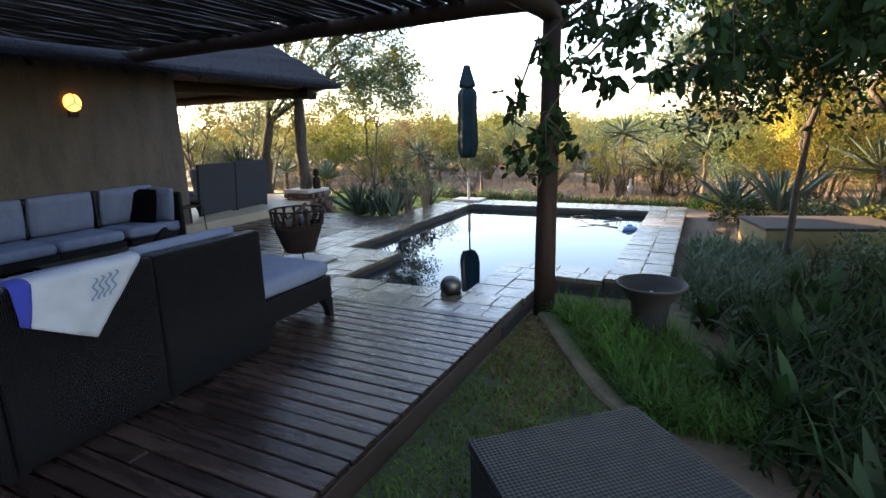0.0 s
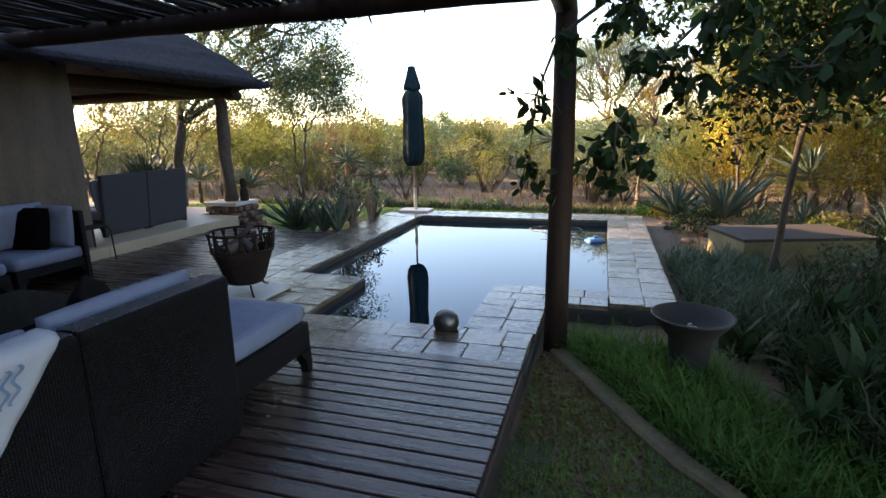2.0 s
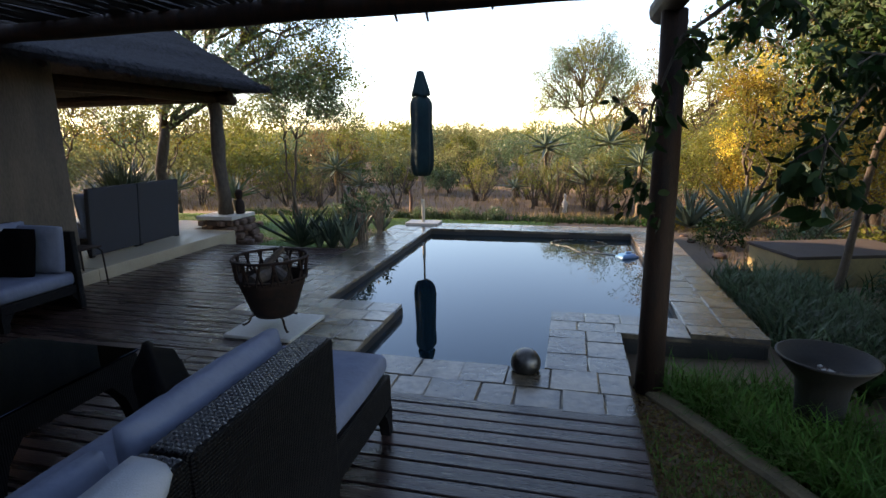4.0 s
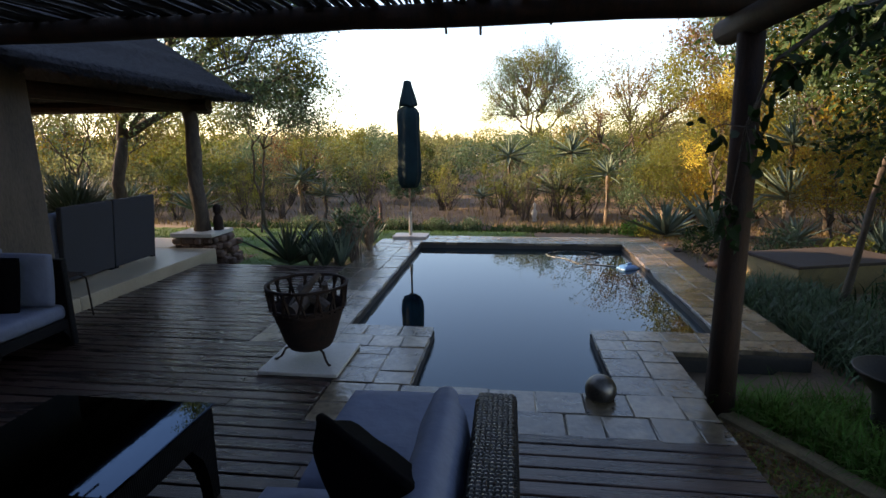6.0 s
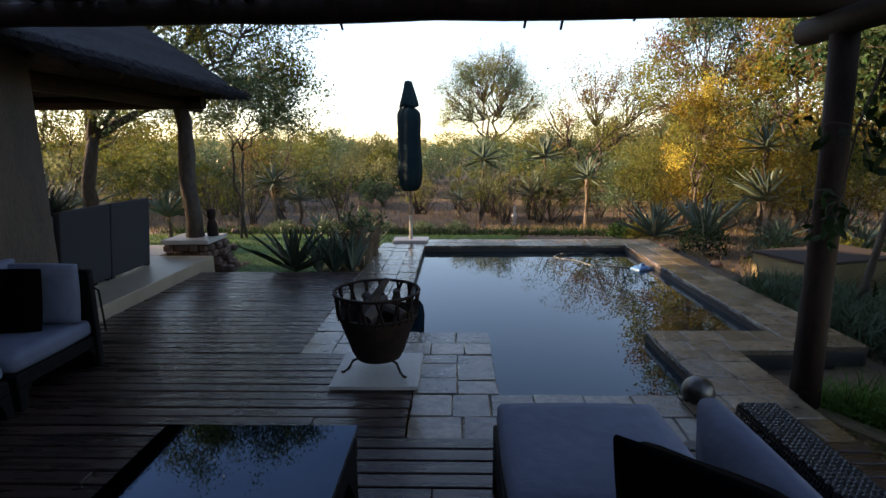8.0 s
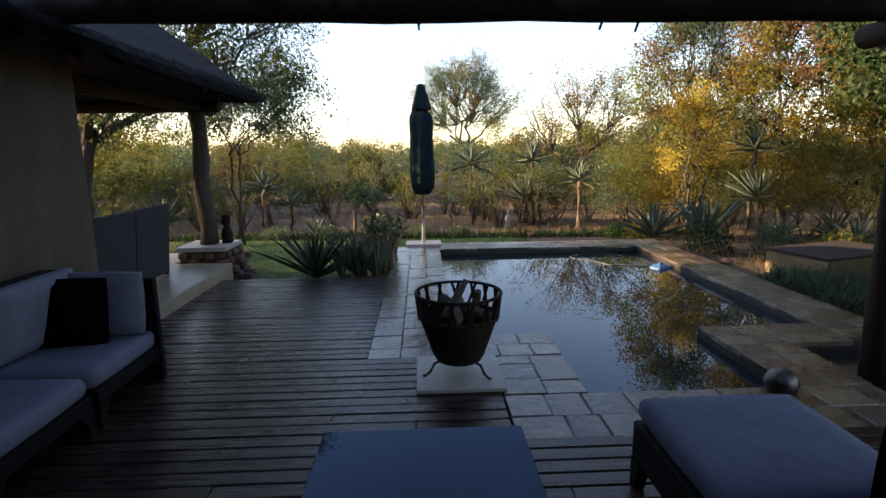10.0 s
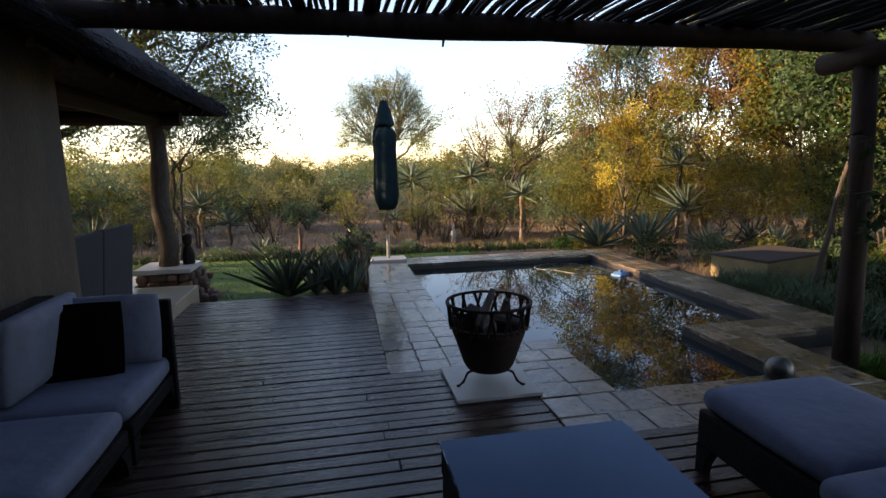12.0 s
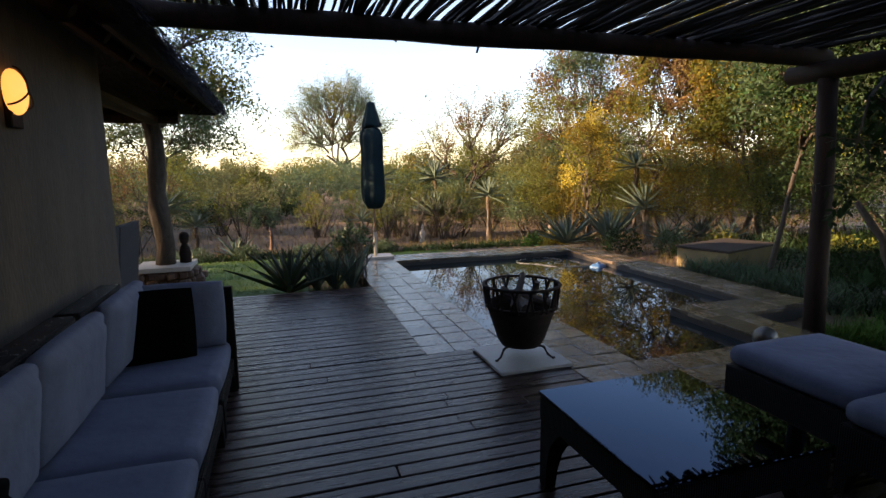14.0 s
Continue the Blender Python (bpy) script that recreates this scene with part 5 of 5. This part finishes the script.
tree(7.8, 13.5, -0.5, (7.4, 13.5, 3.7), (2.6, 2.2, 3.2), L_OLIVE, 0.14, 12000, 0.1, 307, "tall olive-green tree at the back", 2, 0.2, 100, mats=MG, dense=1.09)
tree(8.2, 9.0, -0.3, (7.8, 9.0, 3.4), (2.5, 2.4, 3.0), L_OLIVE, 0.14, 12000, 0.1, 308, "tall dark tree at the edge of the garden", 2, 0.2, 100, mats=[L_OLIVE, L_DARK, L_GOLD], dense=1.09)
tree(5.5, 17.8, -0.6, (5.5, 17.8, 2.9), (2.3, 2.0, 2.0), L_OLIVE, 0.11, 7000, 0.09, 309, "olive tree beyond the far bed", 2, 0.2, 100, mats=[L_OLIVE, L_TEAL])
tree(3.6, 5.6, -0.2, (3.7, 5.7, 2.9), (1.7, 1.7, 2.0), L_DARK, 0.09, 14000, 0.07, 310, "dark tree beyond the near bed", 3, 0.2, 90, mats=[L_DARK, L_OLIVE], dense=1.5)
for i, (x, y, r_, h_) in enumerate([(2.4, 13.6, 0.9, 1.5), (3.8, 14.2, 1.0, 1.7), (0.9, 14.4, 0.8, 1.3), (5.2, 12.4, 1.0, 1.6), (6.6, 11.6, 1.1, 1.8), (4.4, 9.3, 0.8, 1.2), (6.2, 8.6, 1.0, 1.7), (4.6, 6.6, 0.9, 1.4), (-0.3, 16.6, 0.8, 1.2), (1.9, 16.4, 1.0, 1.7), (6.4, 6.4, 1.1, 1.8), (7.6, 10.4, 1.2, 2.2), (3.4, 11.0, 0.8, 1.4), (5.0, 10.0, 1.0, 1.7), (4.0, 8.2, 0.8, 1.4), (8.6, 11.8, 1.3, 2.2)]):
    # Low sun's gold put into leaf colour past y 8.7; near shrubs stay dark.
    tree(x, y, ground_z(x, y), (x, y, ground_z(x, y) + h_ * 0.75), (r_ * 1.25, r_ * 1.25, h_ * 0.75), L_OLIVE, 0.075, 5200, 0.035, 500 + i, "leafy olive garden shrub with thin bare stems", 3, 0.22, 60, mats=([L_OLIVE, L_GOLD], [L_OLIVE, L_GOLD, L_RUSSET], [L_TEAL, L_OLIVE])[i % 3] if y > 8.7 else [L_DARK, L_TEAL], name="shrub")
# flat-crowned tree on the skyline
tree(-0.4, 49.0, -0.6, (-0.4, 49.0, 5.3), (5.2, 4.6, 4.8), L_BUSH, 0.17, 26000, 0.26, 401, "large round-crowned thorn tree on the skyline", 1, 0.12, 260, M_BARK, 0.1, mats=[L_OLIVE, L_TEAL], shell=0.5)


def shrub_points(x, y, z0, rx, rz, n, g):
    k = max(6, n // 60)
    u = g.normal(size=(k, 3))
    u /= np.linalg.norm(u, axis=1, keepdims=True)
    u *= g.uniform(0.45, 1.0, (k, 1))
    c = np.array([x, y, z0 + rz]) + u * np.array([rx, rx, rz]) * 0.85
    w = g.normal(size=(k * 60, 3))
    w *= (g.uniform(0.5, 1.0, (k * 60, 1)) / np.linalg.norm(w, axis=1, keepdims=True))
    return np.repeat(c, 60, 0) + w * 0.27 * min(rx, rz * 1.6) * np.repeat(g.uniform(0.5, 1.3, (k, 1)), 60, 0)


def tri_leaves(c, size, g):
    n = len(c)
    d = g.normal(size=(n, 3)); d /= np.linalg.norm(d, axis=1, keepdims=True)
    w = np.cross(d, g.normal(size=(n, 3))); w /= np.linalg.norm(w, axis=1, keepdims=True)
    L = (size * g.uniform(0.6, 1.4, n))[:, None]
    return np.stack([c - w * L * 0.3, c + w * L * 0.3, c + d * L], 1).reshape(-1, 3), np.arange(n * 3).reshape(n, 3)


def far_bush(name, label, spots, n, size, m, seed):
    g = np.random.default_rng(seed)
    V, F, o = [], [], 0
    bm = bmesh.new()
    for (x, y, rx, h) in spots:
        z0 = ground_z(x, y)
        v, f = tri_leaves(shrub_points(x, y, z0 + 0.1, rx, h / 2, n, g), size * (0.8 + 0.4 * g.random()), g)
        V.append(v); F.append(f + o); o += len(v)
    tagged(from_arrays(name, np.concatenate(V), np.concatenate(F), m), label, "bushes", "", "stuff")


def twiggy(name, label, spots, seed):
    g = random.Random(seed)
    bm = bmesh.new()
    for (x, y, rx, h) in spots:
        z0 = ground_z(x, y)
        for k in range(9):
            q = Vector((x + g.uniform(-1, 1) * rx, y + g.uniform(-1, 1) * rx, z0 + h * g.uniform(0.5, 1)))
            p = Vector((x + g.uniform(-.1, .1), y, z0 - 0.05))
            tube(bm, [p, p.lerp(q, 0.5) + Vector((g.uniform(-.1, .1), 0, 0.05)), q], [0.022, 0.013, 0.005], 3, caps=False)
            for j in range(3):
                a = p.lerp(q, g.uniform(0.4, 0.9))
                b = a + Vector((g.uniform(-.35, .35), g.uniform(-.2, .2), g.uniform(0.0, .35)))
                tube(bm, [a, b], [0.008, 0.003], 3, caps=False)
    tagged(part(name, bm, M_BARK, kind="stuff"), label, "shrubs")


rs = random.Random(77)
near = [(rs.uniform(-14, 10), rs.uniform(15.5, 21), rs.uniform(0.4, 0.9), rs.uniform(0.9, 2.0)) for _ in range(56)]
twiggy("twiggy_shrubs", "bare brown twiggy shrubs beyond the lawn", near, 5)
far_bush("twiggy_foliage", "thin yellow-green leaves on the twiggy shrubs", near[::2], 900, 0.045, L_BUSH, 21)
far_bush("twiggy_foliage", "thin olive leaves on the twiggy shrubs", near[1::2], 1100, 0.045, L_OLIVE, 28)
mid = [(rs.uniform(-26, 18), rs.uniform(25, 44), rs.uniform(1.1, 2.5), rs.uniform(1.6, 3.5)) for _ in range(105)]
mid += [(rs.uniform(4, 16), rs.uniform(18, 28), rs.uniform(1.2, 2.0), rs.uniform(2.6, 4.2)) for _ in range(18)]
mid += [(rs.uniform(-30, -13), rs.uniform(16, 26), rs.uniform(1.2, 2.0), rs.uniform(2.0, 3.2)) for _ in range(18)]
mid += [(rs.uniform(-26, 8), rs.uniform(28, 42), rs.uniform(1.4, 2.4), rs.uniform(3.2, 4.6)) for _ in range(16)]
mid += [(rs.uniform(-1.5, 6), rs.uniform(19, 26), rs.uniform(1.0, 1.7), rs.uniform(2.6, 3.9)) for _ in range(12)]
mid += [(rs.uniform(-24, -12.5), rs.uniform(15, 24), rs.uniform(1.2, 1.9), rs.uniform(3.0, 4.6)) for _ in range(14)]
mid += [(rs.uniform(9, 27), rs.uniform(17, 29), rs.uniform(1.5, 2.2), rs.uniform(4.0, 5.5)) for _ in range(22)]
mid += [(rs.uniform(4, 15), rs.uniform(22, 32), rs.uniform(1.3, 2.0), rs.uniform(4.0, 5.5)) for _ in range(16)]
low = [(rs.uniform(-20, 9), rs.uniform(19, 27), rs.uniform(0.7, 1.3), rs.uniform(0.9, 1.9)) for _ in range(40)]
far_bush("low_bushes", "low grey-green bushes on the open ground", low[::2], 1500, 0.06, L_TEAL, 31)
far_bush("low_bushes", "low dark green bushes on the open ground", low[1::2], 1500, 0.06, L_DARK, 32)
far_bush("bushveld", "yellow-green thorn bushes across the plain", mid[::3], 2800, 0.088, L_BUSH, 22)
far_bush("bushveld", "olive thorn bushes across the plain", mid[1::3], 2800, 0.088, L_OLIVE, 23)
far_bush("bushveld", "grey-green thorn bushes across the plain", mid[2::3], 2800, 0.088, L_TEAL, 24)
farr = [(rs.uniform(-75, 60), rs.uniform(42, 85), rs.uniform(2.0, 3.6), rs.uniform(2.4, 3.8)) for _ in range(120)]
far_bush("distant_bush", "hazy olive bush on the horizon", farr[::2], 1300, 0.17, L_BUSH, 25)
far_bush("distant_bush", "hazy green bush on the horizon", farr[1::2], 1300, 0.17, L_OLIVE, 26)
farr = [(rs.uniform(-190, 160), rs.uniform(90, 190), rs.uniform(5, 9), rs.uniform(3.5, 5.5)) for _ in range(110)]
far_bush("horizon_bush", "low wooded horizon", farr, 800, 0.4, L_BUSH, 27)

# dry grass plain and far bed edge
n = 16000
ys = 14.3 + rng.random(n) ** 1.5 * 18; xs = rng.uniform(-22, 16, n)
stuff_blades("dry_grass", "pale dry grass on red earth", xs, ys, 0.26, 0.018, L_DRY, 0.7, 0.6, 2)
n = 9000
ys = rng.uniform(8.0, 14.5, n); xs = rng.uniform(0.2, 9, n)
stuff_blades("dry_tufts", "sparse dry tufts between the garden plants", xs, ys, 0.16, 0.012, L_DRY, 0.9, 0.6, 2)
n = 7000
xs = rng.uniform(-11, 2.5, n); ys = 13.6 - 0.1 * (xs + 5) + rng.normal(size=n) * 0.28
stuff_blades("border_planting", "low green border plants at the lawn's far edge", xs, ys, 0.24, 0.022, L_DARK, 0.9, 0.8, 3, "plants")

rk = random.Random(31)
for i in range(60):
    x = rk.uniform(-10.5, 2.2)
    y = 13.55 - 0.1 * (x + 5) + rk.uniform(-0.25, 0.5)
    if i % 4 == 0:
        x, y = rk.uniform(0.1, 3.0), rk.uniform(8.6, 12.0)
    s = rk.uniform(0.05, 0.13) if i % 4 else rk.uniform(0.04, 0.08)
    bm = bmesh.new()
    bmesh.ops.create_icosphere(bm, subdivisions=2, radius=s)
    for v in bm.verts:
        v.co = Vector((v.co.x * 1.3, v.co.y, v.co.z * 0.7)) * (1 + 0.35 * noise.noise(v.co * 9 + Vector((i, 0, 0))))
    o = tagged(part("rock", bm, M_STONE, smooth=False), "rough red-brown garden rock", "rock", "rocks edging the garden beds")
    o.location = (x, y, ground_z(x, y) + s * 0.3)


def mound(x, y, r, h, m, n, size, label):
    g = np.random.default_rng(int(abs(x * 100)))
    e = empty("shrub", x, y, ground_z(x, y), label=label, category="shrub")
    u = g.normal(size=(n, 3)); u /= np.linalg.norm(u, axis=1, keepdims=True)
    u[:, 2] = np.abs(u[:, 2])
    v, f = leaves(u * np.array([r, r, h]) * g.uniform(0.6, 1.05, (n, 1)), size, g, 0.4, -0.2)
    from_arrays("foliage", v, f, m, e)
    bm = bmesh.new()
    for k in range(7):
        tube(bm, [(0, 0, -0.03), (0.6 * r * math.cos(k * 0.9), 0.6 * r * math.sin(k * 0.9), h * 0.7)], [0.01, 0.004], 4)
    part("branchwork", bm, M_BARK, e)


for k, (x, y, h) in enumerate([(-2.35, 17.35, 0.75), (-2.15, 17.5, 0.6), (-1.98, 17.3, 0.7), (-2.7, 17.2, 0.5), (-0.6, 17.1, 0.55), (0.9, 12.95, 0.5), (-6.1, 15.0, 0.7)]):
    o = tagged(part("stump", tube(bmesh.new(), wobbly((0, 0, -0.1), (0.05 * math.sin(k), 0, h), 4, 0.03, k * 2.7), [0.055, 0.05, 0.045, 0.05, 0.04], 8, 0.35), M_PALEBARK if k % 2 else M_STONE, smooth=True), "bare upright aloe stump in the dry far bed", "stump", "stumps in the far bed")
    o.location = (x, y, ground_z(x, y))
bm = lathe(bmesh.new(), [(0.07, 0.0), (0.075, 0.05), (0.05, 0.12), (0.085, 0.22), (0.08, 0.3), (0.035, 0.36), (0.03, 0.42), (0.045, 0.47), (0.035, 0.52), (0.005, 0.54)], 14)
o = tagged(part("garden_statue", bm, M_SLAB, smooth=True), "small pale stone garden figure among the aloes", "sculpture")
o.location = (-1.83, 15.80, ground_z(-1.83, 15.80))
rq = random.Random(5)
for k in range(14):
    bm = bmesh.new()
    bmesh.ops.create_icosphere(bm, subdivisions=1, radius=rq.uniform(0.012, 0.022))
    o = tagged(part("pebble", bm, M_SLAB if k % 3 else M_STONE, smooth=True), "small pale pebble lying in the clay bowl", "pebble", "pebbles in the bowl")
    a, q = rq.uniform(0, 6.28), rq.uniform(0, 0.11)
    o.location = (-0.25 + q * math.cos(a), 4.08 + q * math.sin(a), -0.2 + 0.395)

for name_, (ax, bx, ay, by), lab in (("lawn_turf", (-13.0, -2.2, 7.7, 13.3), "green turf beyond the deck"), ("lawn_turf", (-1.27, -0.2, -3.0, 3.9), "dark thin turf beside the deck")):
    nx0, ny0 = int((bx - ax) / 0.12) + 2, int((by - ay) / 0.12) + 2
    gx0, gy0 = np.linspace(ax, bx, nx0), np.linspace(ay, by, ny0)
    V = [(x, y, ground_z(x, y) + 0.008 + 0.006 * noise.noise(Vector((x * 3, y * 3, 0)))) for y in gy0 for x in gx0]
    F = []
    for j in range(ny0 - 1):
        for i in range(nx0 - 1):
            x, y = gx0[i], gy0[j]
            if ay > 5:
                ok_ = y < 13.15 + 0.3 * math.sin(x * 1.3) - 0.1 * (x + 5) and (x < -5.6 or y > 10.1) and not (-7.8 < x < -6.8 and y < 8.9)
            else:
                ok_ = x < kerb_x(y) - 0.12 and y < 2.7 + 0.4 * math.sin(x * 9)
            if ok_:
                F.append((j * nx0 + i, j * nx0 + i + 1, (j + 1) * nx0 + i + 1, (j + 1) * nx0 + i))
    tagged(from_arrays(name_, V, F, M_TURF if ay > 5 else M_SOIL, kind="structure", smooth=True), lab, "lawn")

for x, y, r, h in ((-4.3, 13.4, 0.36, 0.32), (-3.45, 13.35, 0.34, 0.32), (-5.3, 13.6, 0.4, 0.3), (-6.6, 13.6, 0.4, 0.35), (-7.8, 13.7, 0.5, 0.35)):
    mound(x, y, r, h, L_TEAL, 1200, 0.05, "clipped round green shrub at the lawn edge")
mound(0.45, 12.0, 0.35, 0.4, L_YEL, 500, 0.09, "low yellow-leaved plant by the pool corner")
mound(0.1, 12.4, 0.3, 0.3, L_GRASS, 400, 0.09, "low lime-green plant by the pool corner")
for i, (x, y) in enumerate([(1.6, 9.3), (2.1, 8.6), (0.6, 9.6), (2.9, 8.2), (3.6, 7.6), (2.4, 6.4), (1.6, 6.6), (3.3, 6.7), (2.7, 5.6)]):
    mound(x, y, 0.42, 0.5, (L_TEAL, L_OLIVE, L_DARK)[i % 3], 700, 0.07, "scrubby grey-green garden shrub")

# ---- deck boards and pavers, piece by piece ----
deck_cache = {}
for x0, x1, yc, dz in boards:
    key = round((x1 - x0) / 0.02)
    if key not in deck_cache:
        bm = newbox(-(x1 - x0) / 2, (x1 - x0) / 2, -(PITCH - GAP) / 2, (PITCH - GAP) / 2, -0.028, 0, 0.004)
        me = bpy.data.meshes.new("board")
        bm.to_mesh(me)
        bm.free()
        me.materials.append(M_DECK)
        deck_cache[key] = me
    o = new("board", deck_cache[key])
    o.parent = deck
    o.matrix_parent_inverse = deck.matrix_world.inverted()
    o.location = ((x0 + x1) / 2, yc, dz)

rp_ = random.Random(8)


def cuts(a, c, lo, hi):
    out, t = [a], a
    while c - t > hi * 1.25:
        t += rp_.uniform(lo, hi)
        out.append(t)
    out.append(c)
    return out


for x0, x1, y0, y1, nx, ny in COPING:
    along_x = (x1 - x0) > (y1 - y0)
    a0, a1, c0, c1 = (x0, x1, y0, y1) if along_x else (y0, y1, x0, x1)
    lanes = 2 if c1 - c0 < 0.7 else 3
    mid_ = [c0 + (c1 - c0) * k / lanes + (rp_.uniform(-0.02, 0.02) if 0 < k < lanes else 0) for k in range(lanes + 1)]
    for lo_, hi_ in zip(mid_, mid_[1:]):
        cc_ = cuts(a0, a1, 0.19, 0.33)
        for p_, q_ in zip(cc_, cc_[1:]):
            bx = (p_, q_, lo_, hi_) if along_x else (lo_, hi_, p_, q_)
            hx, hy = (bx[1] - bx[0]) / 2 - 0.0025, (bx[3] - bx[2]) / 2 - 0.0025
            bm = newbox(-hx, hx, -hy, hy, -0.045, 0, 0.006)
            for v in bm.verts:
                v.co += Vector((rp_.uniform(-.005, .005), rp_.uniform(-.005, .005), rp_.uniform(-.0018, .0012)))
            me = bpy.data.meshes.new("paver")
            bm.to_mesh(me)
            bm.free()
            me.materials.append(M_PAVER)
            o = new("paver", me)
            o.parent = coping
            o.matrix_parent_inverse = coping.matrix_world.inverted()
            o.matrix_basis = pose((bx[0] + bx[1]) / 2, (bx[2] + bx[3]) / 2, rp_.uniform(-0.004, 0.002), rp_.uniform(-.4, .4), rp_.uniform(-.4, .4), 0)
